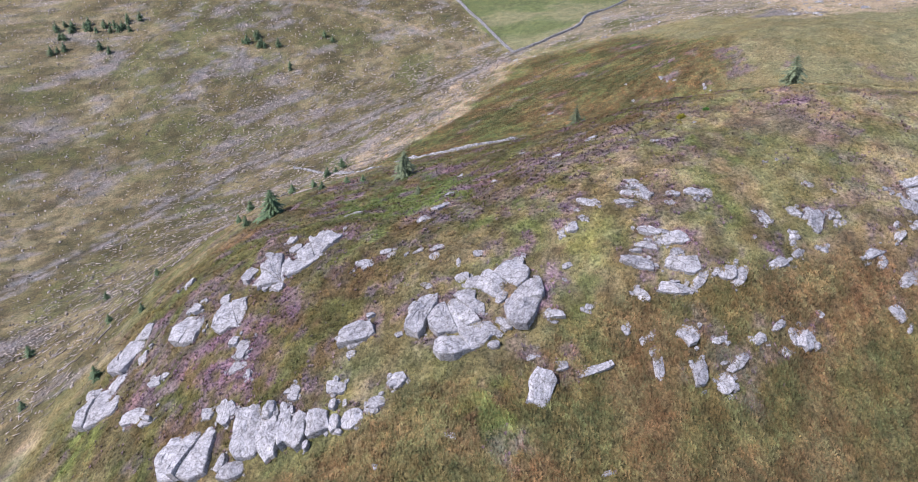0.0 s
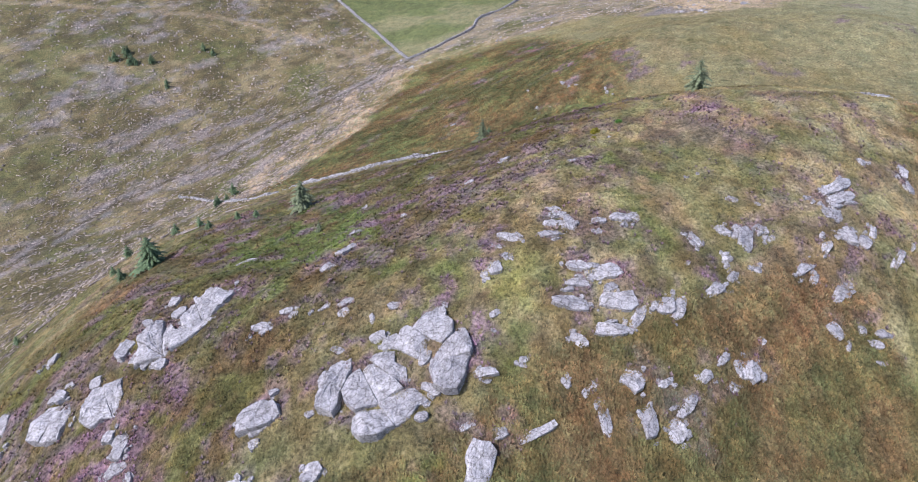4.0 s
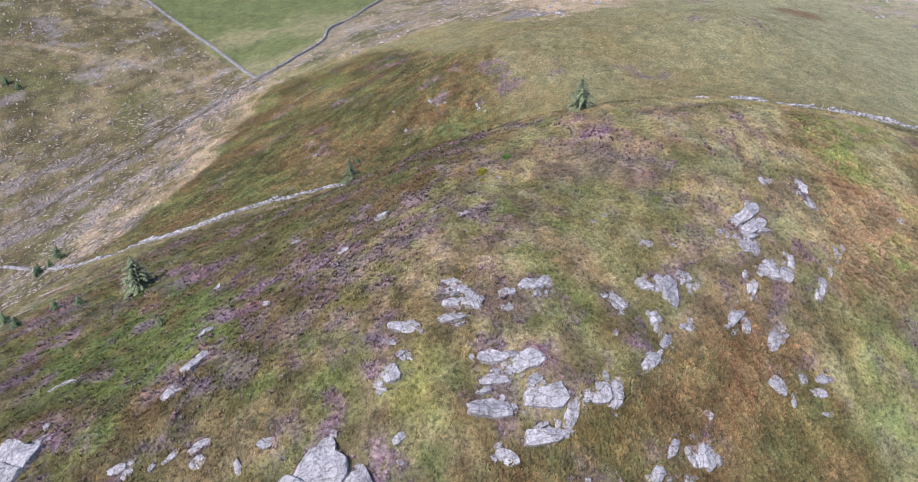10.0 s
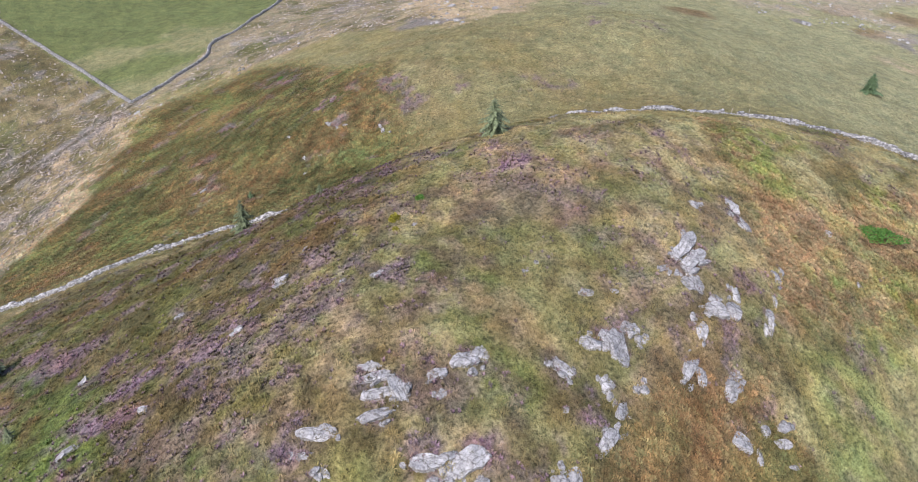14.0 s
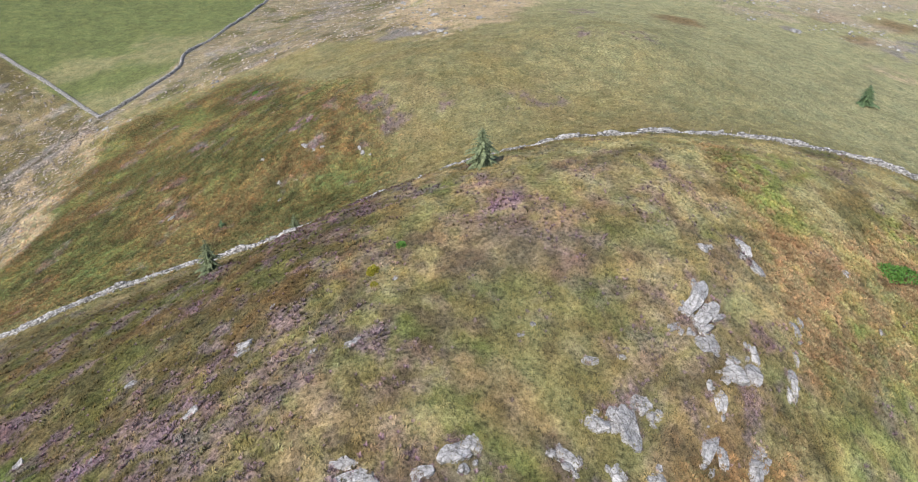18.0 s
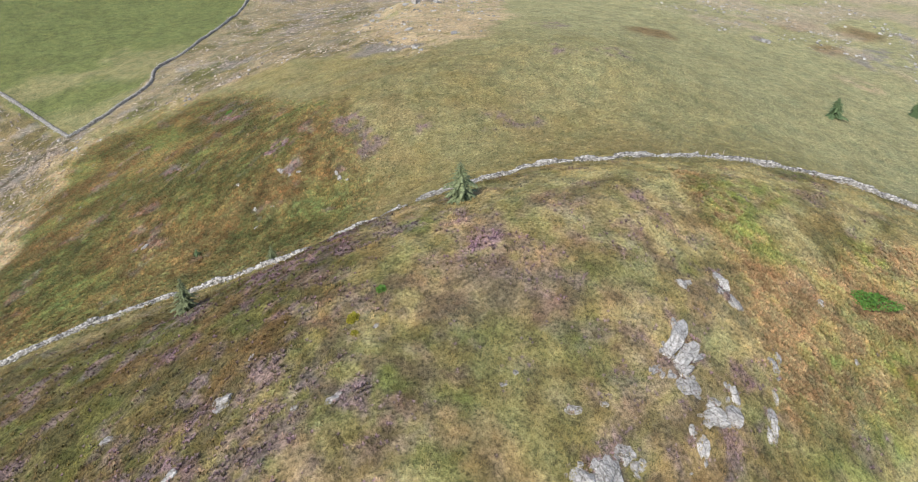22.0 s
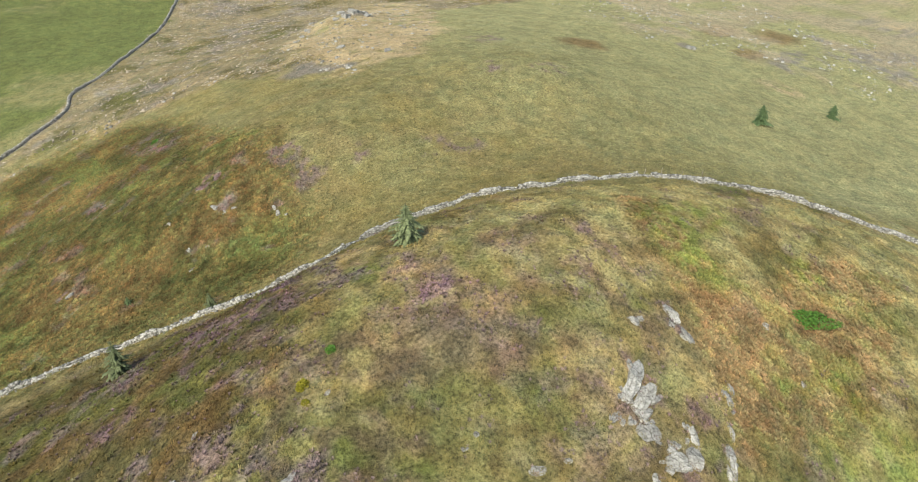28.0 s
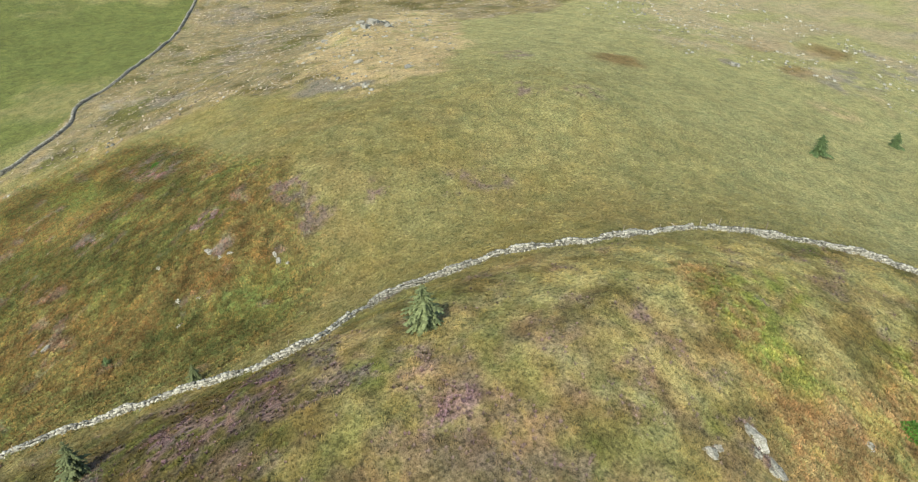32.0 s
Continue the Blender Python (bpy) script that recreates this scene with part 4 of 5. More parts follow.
DEADWOOD = plain_material("bleached_wood", (0.22, 0.185, 0.145), (0.50, 0.43, 0.35), 4.0, 0.85, 0.6)

# ---------------------------------------------------------------- the ground


def axis_steps(lo, fine_lo, fine_hi, hi, fine=0.6, mid=1.6, end=3200.0):
    a = list(np.arange(fine_lo, fine_hi, fine))
    a += list(np.arange(a[-1] + mid, hi, mid))
    a = list(np.arange(fine_lo - mid, lo, -mid))[::-1] + a
    step, v = mid, a[-1]
    while v < end:
        step *= 1.13
        v += step
        a.append(v)
    step, v = mid, a[0]
    while v > -end:
        step *= 1.13
        v -= step
        a.insert(0, v)
    return np.array(a)


GX, GY = axis_steps(-150, -60, 140, 310), axis_steps(-10, 32, 202, 400)
gx, gy = np.meshgrid(GX, GY)
gz = height(gx, gy)
kinds, tint = growth(gx, gy)
cols, rows_n = len(GX), len(GY)
corner = (np.arange(rows_n - 1)[:, None] * cols + np.arange(cols - 1)).ravel()
me = mesh_of("ground", np.c_[gx.ravel(), gy.ravel(), gz.ravel()], np.c_[corner, corner + 1, corner + 1 + cols, corner + cols], 4, tint.reshape(-1, 3))
me.polygons.foreach_set("use_smooth", np.ones(len(me.polygons), bool))
ground = tagged(link("ground", me, TURF), "rough upland hill of olive and straw grass, heather and bracken", "ground", kind="structure")


# ---------------------------------------------------------------- plants that cover the ground
rim = random.Random(41)
RIM = []
for name, stones in OUTCROPS.items():
    for x, y, l, w, h, heading in stones if name != "far_outcrop" else ():
        ch, sh = math.cos(radians(heading)), math.sin(radians(heading))
        for _ in range(int(3.2 * (l + w))):
            a, q = rim.uniform(0, 6.28), rim.uniform(0.92, 1.25)
            u, v = 0.52 * l * q * math.cos(a), 0.52 * w * q * math.sin(a)
            RIM.append((x + ch * u - sh * v, y + sh * u + ch * v))
RIM = np.array(RIM)


def blades(count, reach, tall, wide, droop, seed):
    """A tuft: blades that fan out from one root; returns verts and triangles."""
    r = np.random.RandomState(seed)
    v, f = [], []
    for k in range(count):
        a = 2 * math.pi * (k + r.rand() * 0.7) / count
        d, s = np.array((math.cos(a), math.sin(a), 0)), np.array((-math.sin(a), math.cos(a), 0))
        out, up, w = reach * (0.6 + 0.6 * r.rand()), tall * (0.6 + 0.6 * r.rand()), wide * (0.7 + 0.6 * r.rand())
        root = d * 0.05 * reach
        mid = d * out * 0.55 + np.array((0, 0, up))
        tip = d * out + np.array((0, 0, up * (1 - droop)))
        n = len(v)
        v += [root - [0, 0, 0.12], mid - s * w, mid + s * w, tip]
        f += [(n, n + 1, n + 2), (n + 1, n + 3, n + 2)]
    return np.array(v), np.array(f)


def scatter(name, kinds_of, x, y, size, colour, material, label, category):
    """One sheet of plants: templates set down at x, y with sizes and colours."""
    z = height(x, y)
    r = np.random.RandomState(len(x))
    turn, pick = r.rand(len(x)) * 2 * math.pi, r.randint(0, len(kinds_of), len(x))
    d = 0.8
    sx, sy = (land(x + d, y) - land(x - d, y)) / (2 * d), (land(x, y + d) - land(x, y - d)) / (2 * d)
    vs, fs, cs, n = [], [], [], 0
    for k, (tv, tf) in enumerate(kinds_of):
        i = np.nonzero(pick == k)[0]
        c, s = np.cos(turn[i]), np.sin(turn[i])
        vx = (tv[None, :, 0] * c[:, None] - tv[None, :, 1] * s[:, None]) * size[i, None]
        vy = (tv[None, :, 0] * s[:, None] + tv[None, :, 1] * c[:, None]) * size[i, None]
        vz = tv[None, :, 2] * size[i, None] * (0.8 + 0.4 * r.rand(len(i)))[:, None] + vx * sx[i, None] + vy * sy[i, None]
        vs.append(np.stack([x[i, None] + vx, y[i, None] + vy, z[i, None] + vz], -1).reshape(-1, 3))
        fs.append((tf[None] + (n + np.arange(len(i)) * len(tv))[:, None, None]).reshape(-1, 3))
        cs.append(np.repeat(colour[i], len(tv), 0))
        n += len(i) * len(tv)
    me = mesh_of(name, np.concatenate(vs), np.concatenate(fs), 3, np.concatenate(cs))
    return tagged(link(name, me, material), label, category, kind="stuff")


def sow(count, seed, box=(-66, 150, 12, 178)):
    """Random places, closer together along the middle of the ridge."""
    r = np.random.RandomState(seed)
    x, y = box[0] + (box[1] - box[0]) * r.rand(count), box[2] + (box[3] - box[2]) * r.rand(count)
    t = np.clip(((x - 0) * 75 + (y - 50) * 45) / (75 ** 2 + 45 ** 2), 0, 1)
    d = np.hypot(x - 75 * t, y - 50 - 45 * t)
    keep = r.rand(count) < 1 / (1 + (d / 55) ** 2.5)
    return x[keep], y[keep], r


x, y, r = sow(125000, 101)
m, c = growth(x, y)
keep = r.rand(len(x)) < np.clip(1 - 0.75 * m["ling"] - 0.6 * m["front"] - 0.5 * m["east"] - 0.4 * m["far"], 0.05, 1)
x, y, c = x[keep], y[keep], c[keep]
edge = RIM[::2]
x, y, c = np.r_[x, edge[:, 0]], np.r_[y, edge[:, 1]], np.r_[c, growth(edge[:, 0], edge[:, 1])[1]]
size = 0.5 + 0.6 * r.rand(len(x))
even = smooth(18, 50, x)
luck = r.rand(len(x))
shade = (0.78 + 0.66 * luck ** 1.5) * (1 - even) + (0.90 + 0.36 * luck) * even
scatter("grass_tussocks", [blades(8, 0.50, 0.30, 0.032, 0.6, s) for s in range(5)], x, y, size, c * shade[:, None] * np.array((1.08, 1.02, 0.96)), TUSSOCK,
        "long tussocky moor grass, olive green and straw yellow", "grass")

r = np.random.RandomState(104)
x, y = -20 + 290 * r.rand(150000), 90 + 190 * r.rand(150000)
m, c = growth(x, y)
keep = (r.rand(len(x)) < 0.9 / (1 + ((np.hypot(x - 80, y - 135)) / 95) ** 3)) & (m["fell"] < 0.5) & (m["moor"] + m["far"] > 0.5)
x, y, c = x[keep], y[keep], c[keep]
shade = 0.72 + 0.58 * r.rand(len(x)) ** 1.3
scatter("moor_grass", [blades(5, 0.6, 0.24, 0.055, 0.6, 60 + s) for s in range(5)], x, y, 0.6 + 0.6 * r.rand(len(x)), c * shade[:, None], TUSSOCK,
        "short yellowish moor grass beyond the stone wall", "grass")

x, y, r = sow(200000, 102)
m, c = growth(x, y)
keep = r.rand(len(x)) < np.clip(m["ling"] * 0.8 + 0.06 * m["heath"], 0, 1)
x, y, c = x[keep], y[keep], c[keep]
edge = RIM[1::2]
x, y, c = np.r_[x, edge[:, 0]], np.r_[y, edge[:, 1]], np.r_[c, growth(edge[:, 0], edge[:, 1])[1]]
pink = smooth(0.5, 0.7, fbm(x, y, 9.0, 97, 2))[:, None]
bloom = np.where((r.rand(len(x)) < 0.66)[:, None], LING * (1 - pink) + BLOOM * pink, HEATH * 1.1)
c = (0.3 * c + 0.7 * bloom) * (0.68 + 0.58 * r.rand(len(x)))[:, None]
scatter("heather", [blades(10, 0.26, 0.28, 0.04, -0.05, 20 + s) for s in range(5)], x, y, 0.5 + 0.55 * r.rand(len(x)), c, LING_MAT,
        "low clumps of purple flowering heather among dark stems", "heather")

x, y, r = sow(220000, 103)
m, c = growth(x, y)
keep = r.rand(len(x)) < np.clip(m["front"] + m["east"] + 0.7 * m["far"] + 0.12 * m["heath"], 0, 1) * (1 - 0.7 * m["ling"])
x, y, c = x[keep], y[keep], c[keep]
c = c * (0.78 + 0.46 * r.rand(len(x)))[:, None] * np.where((r.rand(len(x)) < 0.5)[:, None], np.array((1.08, 0.96, 0.93)), np.array((0.94, 1.03, 1.0)))
scatter("bracken", [blades(7, 0.40, 0.30, 0.055, 0.35, 40 + s) for s in range(5)], x, y, 0.7 + 0.6 * r.rand(len(x)), c, FERN_MAT,
        "dense bracken turning from green to rusty brown", "bracken")


r = np.random.RandomState(105)
x, y = -28 + 98 * r.rand(70000), 132 + 128 * r.rand(70000)
m, c = growth(x, y)
keep = r.rand(len(x)) < 0.85 * m["far"] * (1 - 0.5 * m["ling"])
x, y, c = x[keep], y[keep], c[keep]
c = c * (0.88 + 0.60 * r.rand(len(x)))[:, None] * np.where((r.rand(len(x)) < 0.45)[:, None], np.array((1.16, 0.95, 0.90)), np.array((0.92, 1.05, 1.0)))
scatter("hillside_bracken", [blades(6, 0.50, 0.26, 0.09, 0.45, 80 + s) for s in range(4)], x, y, 0.7 + 0.6 * r.rand(len(x)), c, FERN_MAT,
        "low brown and green bracken on the slope behind the stone wall", "bracken")


# ---------------------------------------------------------------- rock
def hull(points):
    bm = bmesh.new()
    for p in points:
        bm.verts.new(p)
    bmesh.ops.convex_hull(bm, input=bm.verts)
    loose = [v for v in bm.verts if not v.link_faces]
    bmesh.ops.delete(bm, geom=loose, context="VERTS")
    return bm


def boulder_points(l, w, h, r):
    """The corners of an angular slab that lies half buried."""
    n = 11
    points = []
    tilt_x, tilt_y = r.uniform(-0.28, 0.28), r.uniform(-0.28, 0.28)
    for k in range(n):
        a = 2 * math.pi * (k + r.uniform(-0.38, 0.38)) / n
        ca, sa = math.cos(a), math.sin(a)
        g = (abs(ca) ** 4 + abs(sa) ** 4) ** (-1 / 4) * r.uniform(0.78, 1.08)
        bx, by = 0.62 * l * ca * g, 0.62 * w * sa * g
        inset = r.uniform(0.80, 0.97)
        top = h * (r.uniform(0.70, 1.0) + tilt_x * ca + tilt_y * sa)
        points += [(bx * 1.05, by * 1.05, -0.5 * h - 0.5), (bx * inset, by * inset, top)]
    return points


def clipped(poly, px, py, nx, ny):
    """The part of a convex outline on the side of a line that its normal points away from."""
    out = []
    for (ax, ay), (bx, by) in zip(poly, poly[1:] + poly[:1]):
        da, db = (ax - px) * nx + (ay - py) * ny, (bx - px) * nx + (by - py) * ny
        if da <= 0:
            out.append((ax, ay))
        if da * db < 0:
            t = da / (da - db)
            out.append((ax + (bx - ax) * t, ay + (by - ay) * t))
    return out


def bedrock(l, w, r, pieces):
    """The outlines of the blocks into which joints part a slab."""
    n = 12
    rim = []
    for k in range(n):
        a = 2 * math.pi * (k + r.uniform(-0.3, 0.3)) / n
        ca, sa = math.cos(a), math.sin(a)
        g = (abs(ca) ** 4 + abs(sa) ** 4) ** (-1 / 4) * r.uniform(0.80, 1.08)
        rim.append(((0.52 * l + 0.05) * ca * g, (0.52 * w + 0.06) * sa * g))
    long_cuts = 1 if pieces < 4 else 2
    seeds = []
    for k in range(pieces):
        u = (k // long_cuts + 0.5) / math.ceil(pieces / long_cuts) - 0.5
        v = 0.0 if long_cuts == 1 else (k % 2 - 0.5) * 0.5
        seeds.append((l * (u + r.uniform(-0.12, 0.12)), w * (v + r.uniform(-0.18, 0.18))))
    blocks = []
    for i, (ax, ay) in enumerate(seeds):
        poly = rim
        for j, (bx, by) in enumerate(seeds):
            if i != j and poly:
                nx, ny = bx - ax, by - ay
                d = math.hypot(nx, ny) or 1.0
                nx, ny = nx / d, ny / d
                poly = clipped(poly, (ax + bx) / 2 - nx * 0.012, (ay + by) / 2 - ny * 0.012, nx, ny)
        if len(poly) >= 3:
            blocks.append(poly)
    return blocks


def block_mesh(poly, h, dip, drop, fine, seed):
    """One block of bedrock: a worn top that follows the dip, rounded edges and steep sides into the soil."""
    cx, cy = sum(p[0] for p in poly) / len(poly), sum(p[1] for p in poly) / len(poly)
    angles = sorted({math.atan2(y - cy, x - cx) for x, y in poly} | {-math.pi + 2 * math.pi * k / fine for k in range(fine)})
    edge = []
    for a in angles:
        dx, dy, best = math.cos(a), math.sin(a), 1e9
        for (ax, ay), (bx, by) in zip(poly, poly[1:] + poly[:1]):
            ex, ey = bx - ax, by - ay
            det = ex * dy - ey * dx
            if abs(det) > 1e-9:
                t = (ex * (ay - cy) - ey * (ax - cx)) / det
                s = (dx * (ay - cy) - dy * (ax - cx)) / det
                if t > 0 and -1e-6 <= s <= 1 + 1e-6:
                    best = min(best, t)
        edge.append(best if best < 1e8 else 0.1)
    off = Vector((seed * 3.1, seed * 1.7, seed * 0.9))
    rings = ((0.3, 0), (0.55, 0), (0.76, 0), (0.90, 0.0), (0.975, 0.03), (1.0, 0.14), (1.02, 0.6), (1.05, 1.8))
    v, f, n = [], [], len(angles)
    r = random.Random(seed * 7 + len(poly))
    planes = [(r.uniform(-0.28, 0.28), r.uniform(-0.36, 0.36), r.uniform(0.0, 0.22) * h) for _ in range(4)]

    def top(px, py, fall):
        p = Vector((px, py, 0))
        bump = 0.11 * noise.noise(p * 0.7 + off) + 0.06 * noise.noise(p * 2.1 + off) + 0.035 * noise.noise(p * 5.0 + off)
        step = 0.12 * h * math.floor(2.5 * noise.noise(Vector((px * 0.25, py * 0.9, 0)) + off))
        side = noise.noise_vector(Vector((px * 0.9, py * 0.9, fall * 0.8)) + off)
        wave = noise.noise_vector(Vector((px * 0.45, py * 0.45, 0)) + off)
        facet = min(sx * (px - cx) + sy * (py - cy) + sz for sx, sy, sz in planes)
        z = h * (0.56 + drop) + 0.10 + facet + dip[0] * px + dip[1] * py + bump + 0.5 * step - fall * (0.5 * h + 0.2)
        return (px + 0.16 * wave.x + 0.08 * side.x, py + 0.16 * wave.y + 0.08 * side.y, z + 0.05 * side.z)

    v.append(top(cx, cy, 0))
    for rho, fall in rings:
        for a, e in zip(angles, edge):
            v.append(top(cx + rho * e * math.cos(a), cy + rho * e * math.sin(a), fall))
    for k in range(n):
        f.append((0, 1 + k, 1 + (k + 1) % n))
    quads = []
    for i in range(len(rings) - 1):
        for k in range(n):
            p, q = 1 + i * n + k, 1 + i * n + (k + 1) % n
            quads.append((p, p + n, q + n, q))
    me = bpy.data.meshes.new("slab")
    me.from_pydata(v, [], f + quads)
    me.update()
    return me


def rough(bm, l, seed):
    """Breaks up the flat faces of a block."""
    cuts = 3 if l > 1.8 else 2 if l > 0.8 else 1
    bmesh.ops.triangulate(bm, faces=bm.faces[:])
    bmesh.ops.subdivide_edges(bm, edges=bm.edges[:], cuts=cuts, use_grid_fill=True)
    off = Vector((seed * 3.1, seed * 1.7, seed * 0.9))
    for v in bm.verts:
        p = v.co * 1.1 + off
        n = noise.noise_vector(p) * 0.15 + noise.noise_vector(p * 2.7) * 0.07
        step = 0.05 * (noise.noise(Vector((v.co.x * 0.4, v.co.y * 3.0, v.co.z * 4.0)) + off))
        v.co += n * min(1.0, 0.35 + 0.25 * l) + Vector((0, step, step))
    return bm


def lie(x, y, heading, sink=0.0):
    """The pose of a stone that lies in the slope."""
    n = slope_at(x, y).lerp(Vector((0, 0, 1)), 0.25).normalized()
    lean = Vector((0, 0, 1)).rotation_difference(n).to_matrix().to_4x4()
    return Matrix.Translation((x, y, z_at(x, y) - sink)) @ lean @ pose(0, 0, 0, 0, 0, heading)


SCATTERED = {"front_scatter", "south_scatter", "summit_scatter", "lower_east_stones", "far_slope_stones", "west_edge_stones", "west_low_stones"}
LABELS = {
    "west_slabs": "long tilted slabs of pale grey rock along the steep flank",
    "west_ledge": "pale grey rock ledge of sloping slabs with heather at its edges",
    "front_crag": "fissured grey crag of upright blocks above brown bracken",
    "main_crag": "largest pale grey crag of cracked leaning slabs on the ridge",
    "south_crag": "broken grey rock outcrop with purple heather between its blocks",
    "summit_slab": "layered low grey slabs in straw-coloured grass",
    "east_crag": "cluster of rounded grey blocks in short grass",
    "crescent": "curved rib of pale grey rock in green grass",
    "ridge_crag": "lichen-spotted grey crag along the edge of the ridge",
    "far_outcrop": "pale rock outcrop on a straw-coloured knoll far off",
}
seed = 0
for name, stones in OUTCROPS.items():
    top = None
    if name not in SCATTERED:
        x0, y0 = stones[0][:2]
        top = tagged(new("rock_outcrop"), LABELS[name], "rock outcrop", "rock outcrops on the hill")
        top.location = (x0, y0, z_at(x0, y0))
    full = list(stones)
    more = random.Random(len(name))
    for x, y, l, w, h, heading in stones if top else ():
        for _ in range(2 if l * w > 6 else 1):
            t, side = more.uniform(-0.6, 0.6) * l, more.choice((-1, 1)) * more.uniform(0.6, 0.95) * w
            ch, sh = math.cos(radians(heading)), math.sin(radians(heading))
            k = more.uniform(0.18, 0.38)
            full.append((x + ch * t - sh * side, y + sh * t + ch * side, l * k, max(0.3, w * k), h * more.uniform(0.5, 0.8), heading + more.uniform(-25, 25)))
    for x, y, l, w, h, heading in full:
        if name == "main_crag":
            w = w * 1.1
        elif name == "front_crag":
            w = w * 1.2
        elif name == "far_slope_stones":
            l, w = l * 0.75, w * 0.7
        elif name == "far_outcrop":
            l, w, h = l * 1.3, w * 1.3, h * 1.8
        seed += 1
        r = random.Random(seed)
        place = lie(x, y, heading, 0.05)
        if top is None:
            ob = link("boulder", block_mesh(bedrock(l, w, r, 1)[0], h, (r.uniform(-0.2, 0.2), r.uniform(-0.2, 0.2)), 0.1, 22, seed), ROCK)
            ob.matrix_world = place
            tagged(ob, "angular pale grey stone half sunk in " + ("bracken" if "south" in name or "lower" in name else "heather" if "west" in name else "moor grass"), "boulder", "boulders on the hill")
            continue
        area = l * w
        pieces = 1 if area < 22 else 2 if area < 30 else 3
        dip = (r.uniform(-0.10, 0.10), r.uniform(-0.16, 0.16))
        for poly in bedrock(l, w, r, pieces):
            ob = link("slab", block_mesh(poly, h, dip, r.uniform(-0.14, 0.14), 18 if area < 1 else 30, seed), ROCK, top)
            ob.matrix_parent_inverse = Matrix.Translation(-top.location)
            ob.matrix_basis = place
        for k in range(1 if l * w < 2 else 2):
            a, size = r.uniform(0, 6.28), r.uniform(0.25, 0.75)
            out = Matrix.Rotation(radians(heading), 4, "Z") @ Vector((0.62 * l * math.cos(a), 0.62 * w * math.sin(a), 0))
            bm = rough(hull(boulder_points(size, size * r.uniform(0.5, 0.9), size * 0.4, r)), size, seed + k)
            ob = part("rubble_stone", bm, ROCK, top)
            ob.matrix_parent_inverse = Matrix.Translation(-top.location)
            ob.matrix_basis = lie(x + out.x, y + out.y, r.uniform(0, 360), 0.03)


# ---------------------------------------------------------------- dry stone walls
def line_points(route, step):
    """Points along a bent line, smoothed, with the heading at each."""
    dense = []
    n = len(route)
    for i in range(n - 1):
        p0, p1, p2, p3 = (np.array(route[max(0, min(n - 1, i + k))], float) for k in (-1, 0, 1, 2))
        for t in np.linspace(0, 1, 40, endpoint=False):
            dense.append(0.5 * (2 * p1 + (p2 - p0) * t + (2 * p0 - 5 * p1 + 4 * p2 - p3) * t * t + (3 * p1 - p0 - 3 * p2 + p3) * t ** 3))
    dense = np.array(dense + [np.array(route[-1], float)])
    run = np.r_[0, np.cumsum(np.hypot(*np.diff(dense, axis=0).T))]
    s = np.arange(0, run[-1], step)
    px, py = np.interp(s, run, dense[:, 0]), np.interp(s, run, dense[:, 1])
    a = np.arctan2(np.gradient(py), np.gradient(px))
    return s, px, py, a


def stone_block(r):
    v = np.array([(i, j, k) for i in (-0.5, 0.5) for j in (-0.5, 0.5) for k in (-0.5, 0.5)]) * (1 + r.uniform(-0.18, 0.18, (8, 3)))
    f = np.array([(0, 1, 3), (0, 3, 2), (4, 6, 7), (4, 7, 5), (0, 4, 5), (0, 5, 1), (2, 3, 7), (2, 7, 6), (0, 2, 6), (0, 6, 4), (1, 5, 7), (1, 7, 3)])
    return v, f


def wall_stones(route, tall, seed, gaps=()):
    """The places, turns and sizes of a wall's stones."""
    r = np.random.RandomState(seed)
    s, px, py, a = line_points(route, 0.27)
    out = []
    for si, x, y, h in zip(s, px, py, a):
        ruin = tall * (0.55 + 0.65 * vnoise(np.array([si]), np.array([seed * 7.0]), 5.0, 3)[0])
        for g0, g1, left in gaps:
            if g0 < si < g1:
                ruin *= left
        z0 = z_at(x, y)
        if ruin < 0.25 and r.rand() < 0.55:
            continue
        n = max(1, int(ruin / 0.19))
        for k in range(n):
            t = (k + 0.5) / max(n, 4)
            for side in (-1, 1):
                off = side * (0.46 - 0.18 * t) + r.uniform(-0.07, 0.07)
                along = r.uniform(-0.1, 0.1)
                out.append((x - math.sin(h) * off + math.cos(h) * along, y + math.cos(h) * off + math.sin(h) * along, z0 + 0.19 * (k + 0.35) + r.uniform(-0.04, 0.04),
                            h + r.uniform(-0.4, 0.4), r.uniform(0.2, 0.44), r.uniform(0.2, 0.36), r.uniform(0.14, 0.26)))
        if r.rand() < 0.85:
            out.append((x + r.uniform(-0.08, 0.08), y + r.uniform(-0.08, 0.08), z0 + 0.19 * n + 0.06, h + r.uniform(-0.7, 0.7), r.uniform(0.24, 0.5), r.uniform(0.3, 0.5), r.uniform(0.12, 0.24)))
        if r.rand() < 0.3:
            off = r.choice((-1, 1)) * r.uniform(0.5, 1.0)
            qx, qy = x - math.sin(h) * off, y + math.cos(h) * off
            out.append((qx, qy, z_at(qx, qy) + 0.05, r.uniform(0, 6), r.uniform(0.18, 0.4), r.uniform(0.16, 0.3), r.uniform(0.12, 0.22)))
    return np.array(out)


